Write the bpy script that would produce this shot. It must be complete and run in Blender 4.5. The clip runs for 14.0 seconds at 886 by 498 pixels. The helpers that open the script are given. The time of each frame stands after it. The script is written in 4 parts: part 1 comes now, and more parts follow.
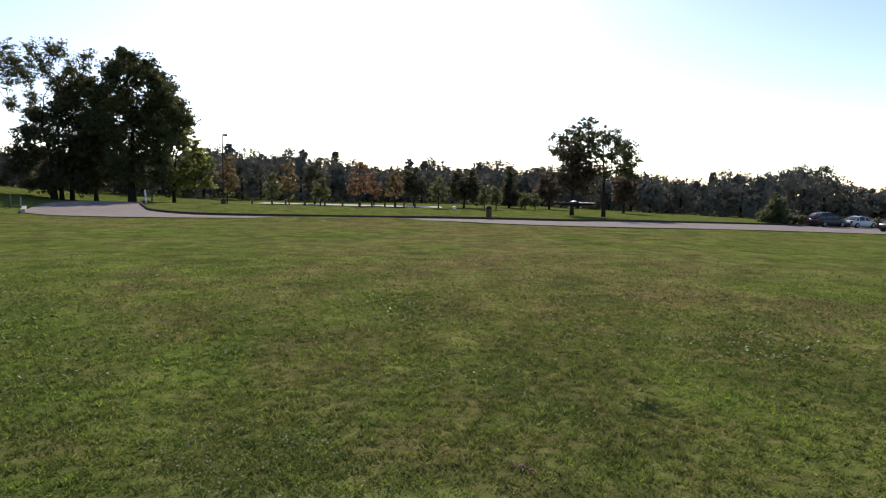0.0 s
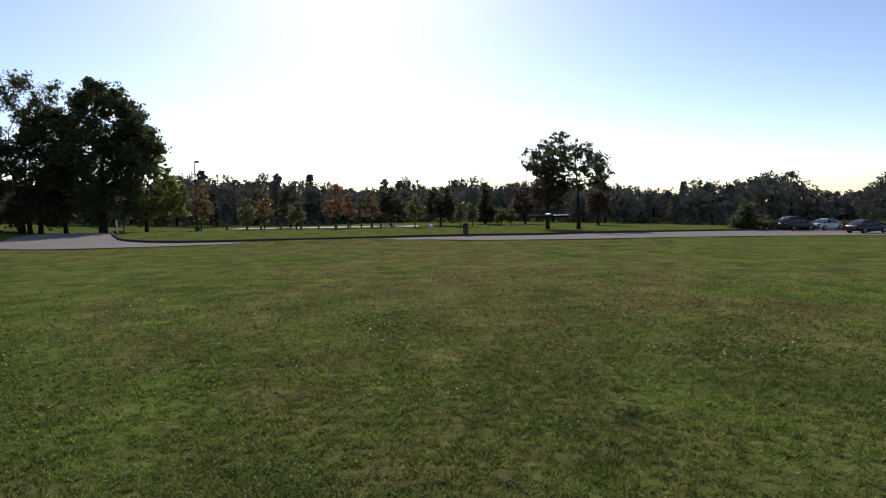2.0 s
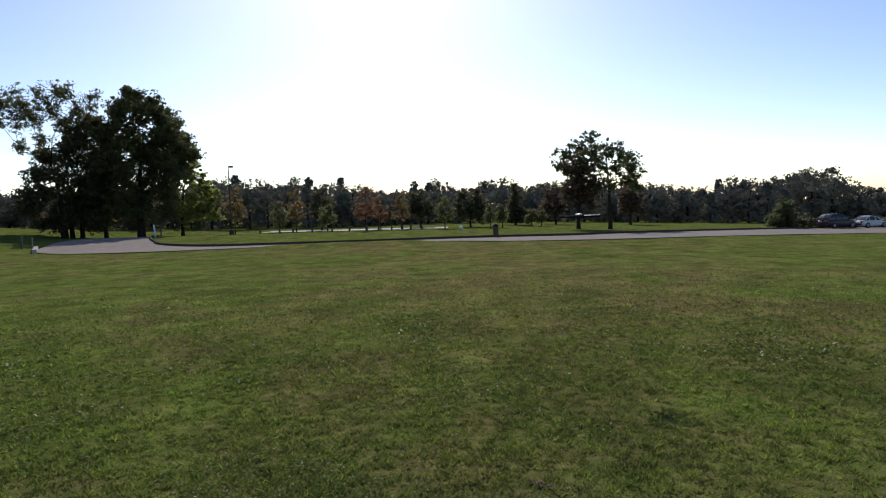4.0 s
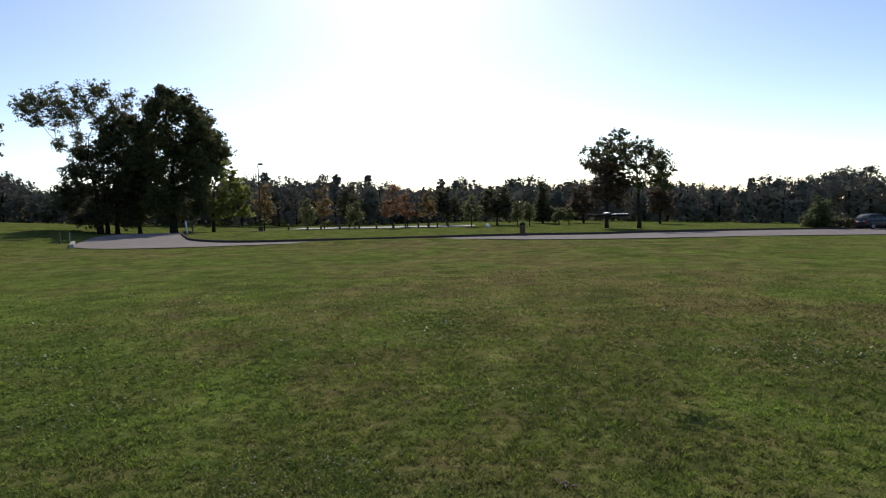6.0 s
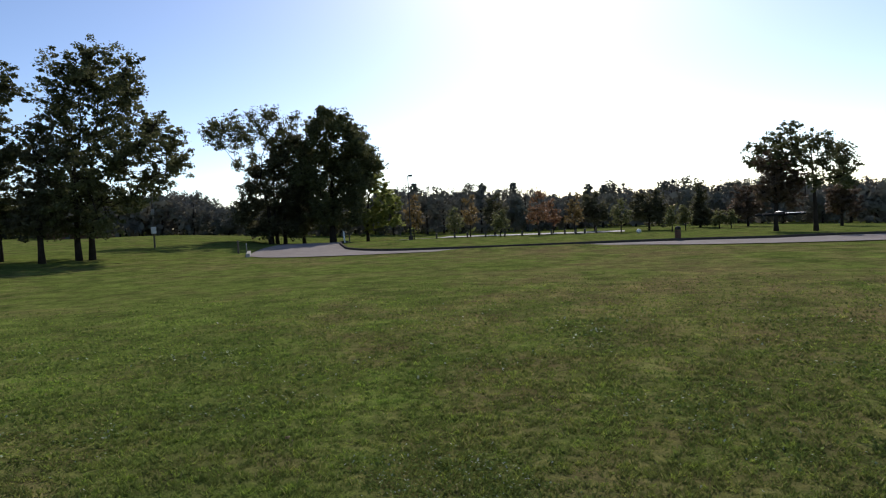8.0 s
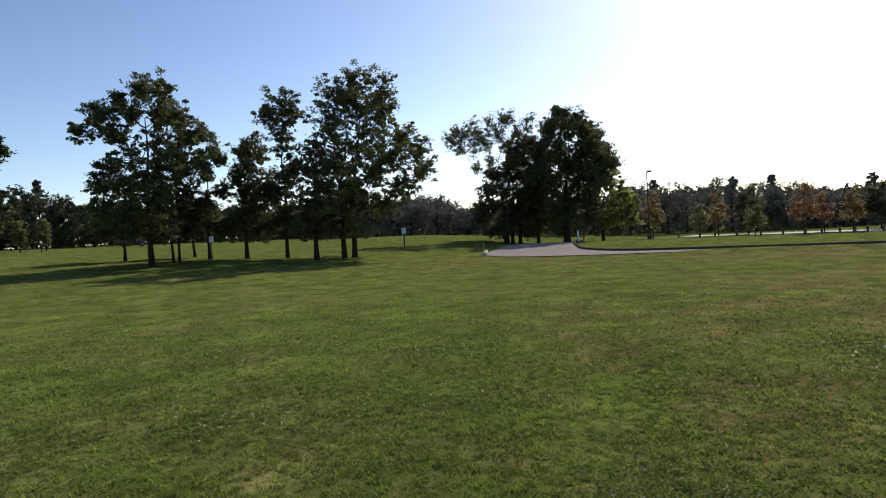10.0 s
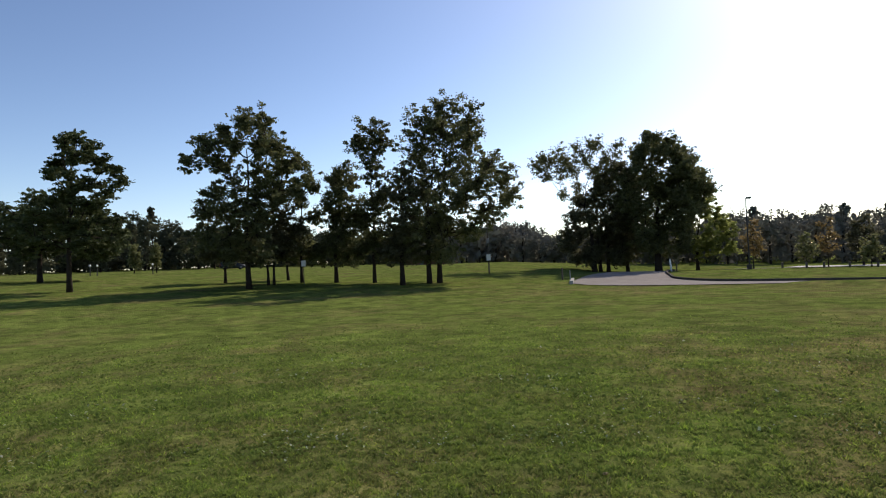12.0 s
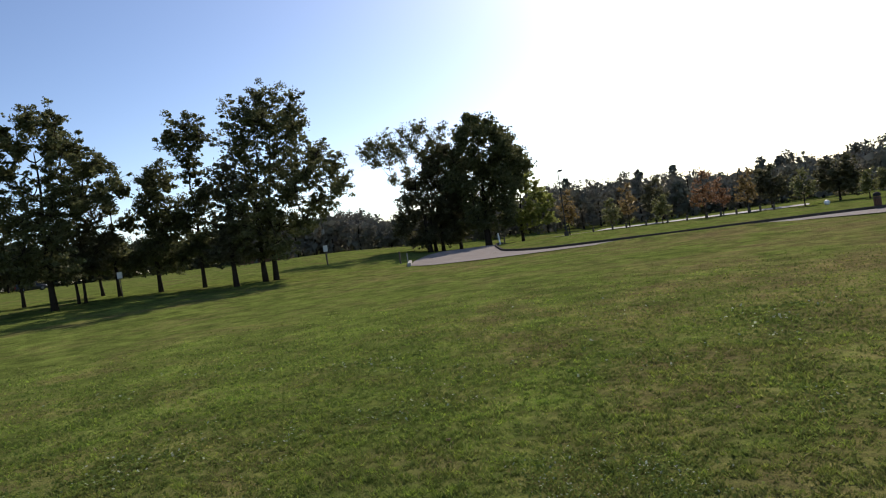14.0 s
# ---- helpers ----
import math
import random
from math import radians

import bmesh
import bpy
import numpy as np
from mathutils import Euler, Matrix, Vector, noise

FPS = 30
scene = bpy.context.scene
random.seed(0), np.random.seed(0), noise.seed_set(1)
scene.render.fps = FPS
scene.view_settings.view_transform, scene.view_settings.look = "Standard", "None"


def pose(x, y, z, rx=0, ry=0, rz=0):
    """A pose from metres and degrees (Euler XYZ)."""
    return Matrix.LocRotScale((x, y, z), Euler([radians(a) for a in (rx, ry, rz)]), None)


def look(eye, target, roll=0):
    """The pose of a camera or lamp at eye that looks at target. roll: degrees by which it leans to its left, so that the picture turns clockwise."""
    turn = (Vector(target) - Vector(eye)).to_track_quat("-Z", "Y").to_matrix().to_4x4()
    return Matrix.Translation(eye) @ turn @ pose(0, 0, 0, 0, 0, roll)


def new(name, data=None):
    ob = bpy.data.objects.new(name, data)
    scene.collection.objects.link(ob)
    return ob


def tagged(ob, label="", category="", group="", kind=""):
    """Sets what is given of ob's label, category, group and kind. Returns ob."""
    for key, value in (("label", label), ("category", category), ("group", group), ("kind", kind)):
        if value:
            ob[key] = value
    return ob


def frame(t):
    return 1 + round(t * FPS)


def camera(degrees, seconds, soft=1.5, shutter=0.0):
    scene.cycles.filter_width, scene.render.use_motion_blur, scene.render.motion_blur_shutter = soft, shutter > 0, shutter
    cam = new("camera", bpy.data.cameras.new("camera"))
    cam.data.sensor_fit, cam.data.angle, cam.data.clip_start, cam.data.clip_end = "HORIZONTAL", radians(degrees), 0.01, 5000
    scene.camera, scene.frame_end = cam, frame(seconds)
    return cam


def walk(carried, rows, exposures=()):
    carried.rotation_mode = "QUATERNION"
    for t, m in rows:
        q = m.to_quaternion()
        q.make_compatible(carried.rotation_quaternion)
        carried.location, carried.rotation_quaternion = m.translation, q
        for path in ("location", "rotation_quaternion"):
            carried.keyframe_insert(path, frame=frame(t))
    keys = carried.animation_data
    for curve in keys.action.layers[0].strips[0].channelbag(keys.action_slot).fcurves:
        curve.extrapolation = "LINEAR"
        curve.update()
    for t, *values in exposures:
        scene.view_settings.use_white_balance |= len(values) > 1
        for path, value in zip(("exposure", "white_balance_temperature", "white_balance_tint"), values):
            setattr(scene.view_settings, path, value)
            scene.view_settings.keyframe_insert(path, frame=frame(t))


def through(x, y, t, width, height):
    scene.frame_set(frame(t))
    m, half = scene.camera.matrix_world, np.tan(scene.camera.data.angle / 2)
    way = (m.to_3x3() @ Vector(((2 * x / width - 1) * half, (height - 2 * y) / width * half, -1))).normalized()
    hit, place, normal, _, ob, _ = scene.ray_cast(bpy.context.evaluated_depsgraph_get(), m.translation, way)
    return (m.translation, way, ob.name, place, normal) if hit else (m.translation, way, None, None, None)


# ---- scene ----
cam = camera(72.0, 14.0, soft=1.15)
PATH = [
    (0.0, pose(0.000, -0.000, 2.200, 84.60, -0.72, -0.12)),
    (0.5, pose(0.007, -0.001, 2.189, 85.58, -0.35, -1.17)),
    (1.0, pose(0.011, 0.013, 2.187, 85.96, 0.87, -2.27)),
    (1.5, pose(0.008, 0.008, 2.183, 86.08, 1.05, -1.99)),
    (2.0, pose(0.011, -0.009, 2.182, 86.31, 1.47, -2.35)),
    (2.5, pose(0.016, -0.013, 2.186, 86.60, 1.74, -2.34)),
    (3.0, pose(0.016, -0.015, 2.185, 86.55, 1.88, -0.83)),
    (5.5, pose(0.014, -0.033, 2.184, 86.49, 2.00, 1.44)),
    (6.0, pose(0.018, -0.029, 2.184, 86.41, 1.79, 2.95)),
    (6.5, pose(0.024, -0.011, 2.179, 86.78, 2.46, 4.24)),
    (7.0, pose(0.016, -0.019, 2.164, 87.47, 2.37, 4.80)),
    (7.5, pose(-0.003, -0.030, 2.159, 87.91, 2.49, 8.93)),
    (8.0, pose(-0.015, 0.012, 2.143, 87.68, 2.98, 16.53)),
    (8.5, pose(-0.035, 0.099, 2.138, 87.40, 3.20, 25.02)),
    (8.7, pose(-0.028, 0.107, 2.140, 87.42, 3.22, 27.34)),
    (10.8, pose(-0.067, 0.143, 2.130, 89.97, 2.86, 42.45)),
    (11.0, pose(-0.070, 0.144, 2.131, 90.21, 2.60, 43.31)),
    (11.5, pose(-0.087, 0.166, 2.138, 91.29, 2.21, 46.02)),
    (12.0, pose(-0.077, 0.181, 2.132, 91.77, 2.60, 46.26)),
    (12.5, pose(-0.070, 0.201, 2.127, 91.72, 3.21, 45.51)),
    (13.0, pose(-0.067, 0.224, 2.119, 91.40, 3.80, 44.16)),
    (13.5, pose(-0.002, 0.192, 2.110, 90.51, 5.62, 38.07)),
    (14.0, pose(0.049, 0.201, 2.090, 89.17, 8.38, 31.11)),
]

EXPOSURES = [(0.0, 0.40, 6850, 17), (0.5, 0.10, 6750, 17), (1.2, -0.08, 6650, 16), (3.0, -0.03, 6600, 14), (6.5, -0.01, 6600, 14), (7.5, -0.06, 6500, 14), (8.0, 0.04, 6500, 14), (8.5, 0.11, 6650, 14), (11.0, 0.29, 6950, 14), (14.0, 0.29, 6950, 14)]
walk(cam, PATH, EXPOSURES)
# ---------------------------------------------------------------- light
SUN_AZ, SUN_EL = -5.5, 36.5            # degrees from the y axis, clockwise from above; degrees up
world = bpy.data.worlds.new("sky")
scene.world = world
world.use_nodes = True
wn = world.node_tree
sky = wn.nodes.new("ShaderNodeTexSky")
sky.sky_type = "NISHITA"
sky.sun_disc = False
sky.sun_elevation, sky.sun_rotation = radians(SUN_EL), radians(SUN_AZ)
sky.air_density, sky.dust_density, sky.ozone_density = 0.85, 0.56, 1.3
haze = wn.nodes.new("ShaderNodeGamma")       # morning haze: a broad bright sky about the sun, deeper blue away from it
haze.inputs[1].default_value = 1.25
wn.links.new(sky.outputs[0], haze.inputs[0])
wn.links.new(haze.outputs[0], wn.nodes["Background"].inputs[0])
wn.nodes["Background"].inputs[1].default_value = 0.088

sun_data = bpy.data.lights.new("sun", "SUN")
sun_data.energy, sun_data.angle, sun_data.color = 3.85, radians(0.53), (1.0, 0.94, 0.84)
sun = new("sun", sun_data)
_a, _e = radians(SUN_AZ), radians(SUN_EL)
sun.matrix_world = look((60 * math.sin(_a) * math.cos(_e), 60 * math.cos(_a) * math.cos(_e), 60 * math.sin(_e)), (0, 0, 0))


# ---------------------------------------------------------------- helpers
def at(az, dist):
    """Place in plan, from degrees right of the y axis and metres."""
    return dist * math.sin(radians(az)), dist * math.cos(radians(az))


def soft_ramp(v, w):
    v = v / w
    return w * (v if v > 30 else math.log1p(math.exp(v)))


def gz(x, y):
    """Height of the lawn: a rise on the left, a knoll by the drive, a fall to the right."""
    z = 0.052 * soft_ramp(-x - 29, 4) + 0.42 * math.exp(-(x + 28) ** 2 / 338 - (y - 68) ** 2 / 220)
    z -= 0.75 * math.exp(-((x + 44) / 11) ** 2 - ((y - 79) / 12) ** 2)
    z += 0.85 * math.exp(-((x + 66) / 14) ** 2 - ((y - 75) / 16) ** 2)
    z -= 0.038 * soft_ramp(x - 8, 4)
    return 6.5 * math.tanh(z / 6.5)


def gz_lawn(x, y):
    """The lawn's own surface, with the low bank in front of the road and small unevenness."""
    z = gz(x, y) + 0.30 * math.exp(-((x + 7.2) / 6.3) ** 8 - ((y - 43.6) / 1.6) ** 2)
    d = math.hypot(x, y)
    if d < 300:
        z += 0.035 * noise.noise((x * 0.22, y * 0.22, 3.1)) + 0.012 * noise.noise((x * 0.9, y * 0.9, 7.7))
    return z


def mesh_ob(name, bm, material, parent=None, smooth=False):
    me = bpy.data.meshes.new(name)
    bm.to_mesh(me)
    bm.free()
    if smooth:
        me.polygons.foreach_set("use_smooth", [True] * len(me.polygons))
    me.materials.append(material)
    ob = new(name, me)
    ob.parent = parent
    return ob


def part(name, bm, material, parent, label="", smooth=False):
    ob = mesh_ob(name, bm, material, parent, smooth)
    return tagged(ob, label)


def raw_mesh(name, verts, faces, material, parent=None):
    """verts: n x 3 array; faces: m x k array of corners."""
    verts, faces = np.asarray(verts, np.float32), np.asarray(faces, np.int32)
    k = faces.shape[1]
    me = bpy.data.meshes.new(name)
    me.vertices.add(len(verts))
    me.vertices.foreach_set("co", verts.ravel())
    me.loops.add(faces.size)
    me.loops.foreach_set("vertex_index", faces.ravel())
    me.polygons.add(len(faces))
    me.polygons.foreach_set("loop_start", np.arange(len(faces), dtype=np.int32) * k)
    me.update(calc_edges=True)
    me.validate()
    me.materials.append(material)
    ob = new(name, me)
    ob.parent = parent
    return ob


def thing(name, x, y, z, turn, label, category, group="", kind=""):
    ob = new(name)
    ob.empty_display_size = 0.2
    ob.matrix_basis = pose(x, y, z, 0, 0, turn)
    return tagged(ob, label, category, group, kind)


def box(bm, x0, x1, y0, y1, z0, z1, bevel=0.0):
    r = bmesh.ops.create_cube(bm, size=1.0)
    vs = r["verts"]
    for v in vs:
        v.co = Vector(((x0 + x1) / 2 + v.co.x * (x1 - x0), (y0 + y1) / 2 + v.co.y * (y1 - y0), (z0 + z1) / 2 + v.co.z * (z1 - z0)))
    if bevel:
        es = {e for v in vs for e in v.link_edges}
        bmesh.ops.bevel(bm, geom=list(es), offset=bevel, segments=2, affect="EDGES", profile=0.6)


def tube(bm, pts, radii, sides=6, cap=True):
    """A tapered tube along points."""
    rings = []
    n = len(pts)
    ref = Vector((0.31, 0.95, 0.05)).normalized()
    for i in range(n):
        p = Vector(pts[i])
        d = (Vector(pts[min(i + 1, n - 1)]) - Vector(pts[max(i - 1, 0)])).normalized()
        a = d.cross(ref)
        if a.length < 0.05:
            a = d.cross(Vector((1, 0, 0)))
        a.normalize()
        b = d.cross(a)
        rings.append([bm.verts.new(p + (a * math.cos(q) + b * math.sin(q)) * radii[i]) for q in (2 * math.pi * k / sides for k in range(sides))])
    for r0, r1 in zip(rings, rings[1:]):
        for k in range(sides):
            bm.faces.new((r0[k], r0[(k + 1) % sides], r1[(k + 1) % sides], r1[k]))
    if cap:
        bm.faces.new(rings[-1])
        bm.faces.new(rings[0][::-1])


def lathe(bm, profile, sides=20, cx=0.0, cy=0.0):
    """Turn a profile of (radius, height) about the upright axis."""
    rings = [[bm.verts.new((cx + r * math.cos(2 * math.pi * k / sides), cy + r * math.sin(2 * math.pi * k / sides), z)) for k in range(sides)] for r, z in profile]
    for r0, r1 in zip(rings, rings[1:]):
        for k in range(sides):
            bm.faces.new((r0[k], r0[(k + 1) % sides], r1[(k + 1) % sides], r1[k]))
    bm.faces.new(rings[0][::-1])
    bm.faces.new(rings[-1])


def spline(pts, step):
    """Even points along a smooth line through pts."""
    out = []
    for i in range(len(pts) - 1):
        p0, p1, p2, p3 = (Vector(pts[max(0, min(len(pts) - 1, j))]) for j in (i - 1, i, i + 1, i + 2))
        n = max(2, int((p2 - p1).length / step))
        for k in range(n):
            t = k / n
            out.append(0.5 * ((2 * p1) + (p2 - p0) * t + (2 * p0 - 5 * p1 + 4 * p2 - p3) * t * t + (3 * p1 - p0 - 3 * p2 + p3) * t ** 3))
    out.append(Vector(pts[-1]))
    return out


# ---------------------------------------------------------------- materials
def nodes_of(name):
    m = bpy.data.materials.new(name)
    m.use_nodes = True
    return m, m.node_tree, m.node_tree.nodes["Principled BSDF"]


def node(nt, kind, **values):
    n = nt.nodes.new(kind)
    for k, v in values.items():
        n.inputs[k.replace("_", " ")].default_value = v
    return n


def ramp(nt, source, stops):
    r = nt.nodes.new("ShaderNodeValToRGB")
    while len(r.color_ramp.elements) < len(stops):
        r.color_ramp.elements.new(0.5)
    for e, (p, c) in zip(r.color_ramp.elements, stops):
        e.position, e.color = p, (*c, 1)
    nt.links.new(source, r.inputs[0])
    return r.outputs[0]


def mix(nt, fac, a, b, mode="MIX"):
    n = nt.nodes.new("ShaderNodeMix")
    n.data_type, n.blend_type = "RGBA", mode
    for sock, v in ((n.inputs[0], fac), (n.inputs[6], a), (n.inputs[7], b)):
        if hasattr(v, "is_linked"):
            nt.links.new(v, sock)
        else:
            sock.default_value = v if not isinstance(v, tuple) else (*v, 1)
    return n.outputs[2]


def noise_tex(nt, coord, scale, detail=4.0, rough=0.6, distort=0.0):
    n = node(nt, "ShaderNodeTexNoise", Scale=scale, Detail=detail, Roughness=rough, Distortion=distort)
    nt.links.new(coord, n.inputs["Vector"])
    return n.outputs["Fac"]


def place_of(nt):
    return nt.nodes.new("ShaderNodeNewGeometry").outputs["Position"]


def bump(nt, bsdf, height, strength, distance):
    b = node(nt, "ShaderNodeBump", Strength=strength, Distance=distance)
    nt.links.new(height, b.inputs["Height"])
    nt.links.new(b.outputs[0], bsdf.inputs["Normal"])


def surface(name, low, high, scale, rough=0.7, metal=0.0, relief=0.0, relief_scale=None, spec=0.5):
    """A two-scale mottled surface."""
    m, nt, b = nodes_of(name)
    pos = nt.nodes.new("ShaderNodeTexCoord").outputs["Object"]
    f1, f2 = noise_tex(nt, pos, scale, 5.0), noise_tex(nt, pos, scale * 7.3, 3.0)
    c = ramp(nt, f1, [(0.3, low), (0.7, high)])
    c = mix(nt, 0.35, c, ramp(nt, f2, [(0.3, low), (0.7, high)]))
    nt.links.new(c, b.inputs["Base Color"])
    b.inputs["Roughness"].default_value, b.inputs["Metallic"].default_value = rough, metal
    b.inputs["Specular IOR Level"].default_value = spec
    if relief:
        bump(nt, b, noise_tex(nt, pos, relief_scale or scale * 9, 4.0), 0.6, relief)
    return m


def leaf_material(name, stops, through=0.35, gloss=0.12, mottle=0.55, amount=0.45, tint=None):
    """Leaves: each its own shade, partly let light through."""
    m, nt, b = nodes_of(name)
    geo = nt.nodes.new("ShaderNodeNewGeometry")
    c = ramp(nt, geo.outputs["Random Per Island"], stops)
    big = noise_tex(nt, geo.outputs["Position"], mottle, 2.0)
    c = mix(nt, ramp(nt, big, [(0.35, (0, 0, 0)), (0.7, (amount,) * 3)]), c, tint or tuple(v * 1.35 for v in stops[-1][1]))
    nt.links.new(c, b.inputs["Base Color"])
    b.inputs["Roughness"].default_value = 0.6
    b.inputs["Specular IOR Level"].default_value = gloss
    tr = nt.nodes.new("ShaderNodeBsdfTranslucent")
    nt.links.new(c, tr.inputs[0])
    mx = node(nt, "ShaderNodeMixShader", Fac=through)
    nt.links.new(b.outputs[0], mx.inputs[1])
    nt.links.new(tr.outputs[0], mx.inputs[2])
    nt.links.new(mx.outputs[0], nt.nodes["Material Output"].inputs[0])
    return m


def lawn_dryness(nt, pos):
    """How dry the lawn is, 0 to 1: uneven patches, most of them on the open middle of the field and along the road, and faint mowing lines."""
    dry_stretches = []
    for centre, reach, amount in (((2.5, 17.0, 0.0), (1 / 9.0, 1 / 19.0, 0.0), 0.13), ((-3.0, 39.0, 0.0), (1 / 34.0, 1 / 7.0, 0.0), 0.10)):
        off = nt.nodes.new("ShaderNodeVectorMath")
        off.operation = "SUBTRACT"
        off.inputs[1].default_value = centre
        nt.links.new(pos, off.inputs[0])
        sq = nt.nodes.new("ShaderNodeVectorMath")
        sq.operation = "MULTIPLY"
        sq.inputs[1].default_value = reach
        nt.links.new(off.outputs[0], sq.inputs[0])
        ln = nt.nodes.new("ShaderNodeVectorMath")
        ln.operation = "LENGTH"
        nt.links.new(sq.outputs[0], ln.inputs[0])
        patch = nt.nodes.new("ShaderNodeMapRange")
        for k, v in ((1, 0.2), (2, 1.3), (3, amount), (4, 0.0)):
            patch.inputs[k].default_value = v
        nt.links.new(ln.outputs["Value"], patch.inputs[0])
        dry_stretches.append((patch.outputs[0], 1.0))
    turn = nt.nodes.new("ShaderNodeMapping")
    turn.inputs["Rotation"].default_value = (0, 0, radians(-28))
    turn.inputs["Scale"].default_value = (0.62, 0.05, 0.0)
    nt.links.new(pos, turn.inputs["Vector"])
    lines = noise_tex(nt, turn.outputs[0], 1.0, 2.0, 0.5)
    total = None
    for src, w in ((noise_tex(nt, pos, 0.24, 4.0, 0.62, 0.8), 0.55), (noise_tex(nt, pos, 1.3, 4.0, 0.65, 0.4), 0.33), (lines, 0.12), *dry_stretches):
        m = nt.nodes.new("ShaderNodeMath")
        m.operation = "MULTIPLY_ADD"
        m.inputs[1].default_value = w
        m.inputs[2].default_value = 0.0
        nt.links.new(src, m.inputs[0])
        if total is not None:
            nt.links.new(total, m.inputs[2])
        total = m.outputs[0]
    return total


def lawn_material():
    m, nt, b = nodes_of("mown_lawn")
    pos = place_of(nt)
    dry = lawn_dryness(nt, pos)
    mid = noise_tex(nt, pos, 0.9, 5.0, 0.65, 0.4)
    fine = noise_tex(nt, pos, 9.0, 5.0, 0.75)
    speck = noise_tex(nt, pos, 55.0, 2.0, 0.7)
    c = ramp(nt, mid, [(0.28, (0.061, 0.077, 0.022)), (0.5, (0.099, 0.125, 0.033)), (0.72, (0.152, 0.184, 0.050))])
    c = mix(nt, ramp(nt, dry, [(0.485, (0, 0, 0)), (0.69, (0.848, 0.800, 0.960))]), c, ramp(nt, mid, [(0.3, (0.122, 0.095, 0.048)), (0.7, (0.200, 0.147, 0.081))]))
    c = mix(nt, 0.5, c, ramp(nt, noise_tex(nt, pos, 0.5, 5.0, 0.62, 0.5), [(0.36, (0.30, 0.34, 0.34)), (0.5, (0.5, 0.5, 0.5)), (0.66, (0.68, 0.74, 0.62))]), "OVERLAY")
    tufts = noise_tex(nt, pos, 2.3, 5.0, 0.7, 0.6)
    c = mix(nt, 0.45, c, ramp(nt, tufts, [(0.33, (0.14, 0.16, 0.14)), (0.47, (0.48, 0.48, 0.48)), (0.68, (0.72, 0.74, 0.60))]), "OVERLAY")
    c = mix(nt, 0.4, c, ramp(nt, fine, [(0.34, (0.16, 0.18, 0.14)), (0.5, (0.5, 0.5, 0.5)), (0.66, (0.86, 0.88, 0.62))]), "OVERLAY")
    c = mix(nt, 0.25, c, ramp(nt, speck, [(0.3, (0.22, 0.24, 0.22)), (0.7, (0.78, 0.78, 0.74))]), "OVERLAY")
    bare = ramp(nt, noise_tex(nt, pos, 1.7, 3.0, 0.5), [(0.70, (0, 0, 0)), (0.76, (0.7, 0.7, 0.7))])
    c = mix(nt, bare, c, (0.13, 0.10, 0.05))
    nt.links.new(c, b.inputs["Base Color"])
    b.inputs["Roughness"].default_value = 0.85
    b.inputs["Specular IOR Level"].default_value = 0.0
    add = nt.nodes.new("ShaderNodeMath")
    add.operation = "ADD"
    nt.links.new(fine, add.inputs[0])
    nt.links.new(speck, add.inputs[1])
    bump(nt, b, add.outputs[0], 0.6, 0.04)
    return m


LAWN = lawn_material()
BARK = surface("bark", (0.018, 0.014, 0.011), (0.048, 0.038, 0.030), 3.0, 0.95, relief=0.03, spec=0.1)
OAK = leaf_material("broad_leaves", [(0.0, (0.068, 0.072, 0.034)), (0.55, (0.104, 0.112, 0.050)), (1.0, (0.140, 0.150, 0.066))], 0.46)
DARK = leaf_material("dark_leaves", [(0.0, (0.080, 0.076, 0.042)), (0.6, (0.108, 0.104, 0.056)), (1.0, (0.138, 0.134, 0.074))], 0.46)
LIME = leaf_material("yellow_green_leaves", [(0.0, (0.112, 0.118, 0.048)), (1.0, (0.190, 0.196, 0.082))], 0.45)
# brighter copy of the yellow-green leaves: sunlight is put into the colour
LINDEN = leaf_material("sun_painted_linden_leaves", [(0.0, (0.150, 0.172, 0.046)), (1.0, (0.255, 0.280, 0.082))], 0.6)
SAGE = leaf_material("grey_green_leaves", [(0.0, (0.095, 0.108, 0.050)), (1.0, (0.150, 0.168, 0.078))], 0.45)
ORANGE = leaf_material("orange_leaves", [(0.0, (0.165, 0.085, 0.048)), (0.6, (0.240, 0.122, 0.064)), (1.0, (0.300, 0.175, 0.085))], 0.42)
AMBER = leaf_material("amber_leaves", [(0.0, (0.150, 0.112, 0.045)), (1.0, (0.265, 0.185, 0.075))], 0.45)
RUSSET = leaf_material("russet_leaves", [(0.0, (0.100, 0.072, 0.052)), (1.0, (0.165, 0.118, 0.080))], 0.35)
NEEDLES = leaf_material("pine_needles", [(0.0, (0.038, 0.050, 0.022)), (0.6, (0.062, 0.078, 0.034)), (1.0, (0.100, 0.118, 0.050))], 0.26)
# leaves paler and greyer than their own tone: distance haze painted into the colour
FAR_LEAVES = leaf_material("haze_painted_far_leaves", [(0.0, (0.168, 0.158, 0.132)), (0.6, (0.178, 0.168, 0.140)), (1.0, (0.190, 0.180, 0.150))], 0.2, 0.0, 0.09, 0.6, (0.150, 0.160, 0.116))
WOOD_LEAVES = leaf_material("shaded_wood_leaves", [(0.0, (0.064, 0.066, 0.040)), (0.6, (0.080, 0.082, 0.048)), (1.0, (0.100, 0.102, 0.058))], 0.26, 0.0, 0.12, 0.35, (0.076, 0.088, 0.050))


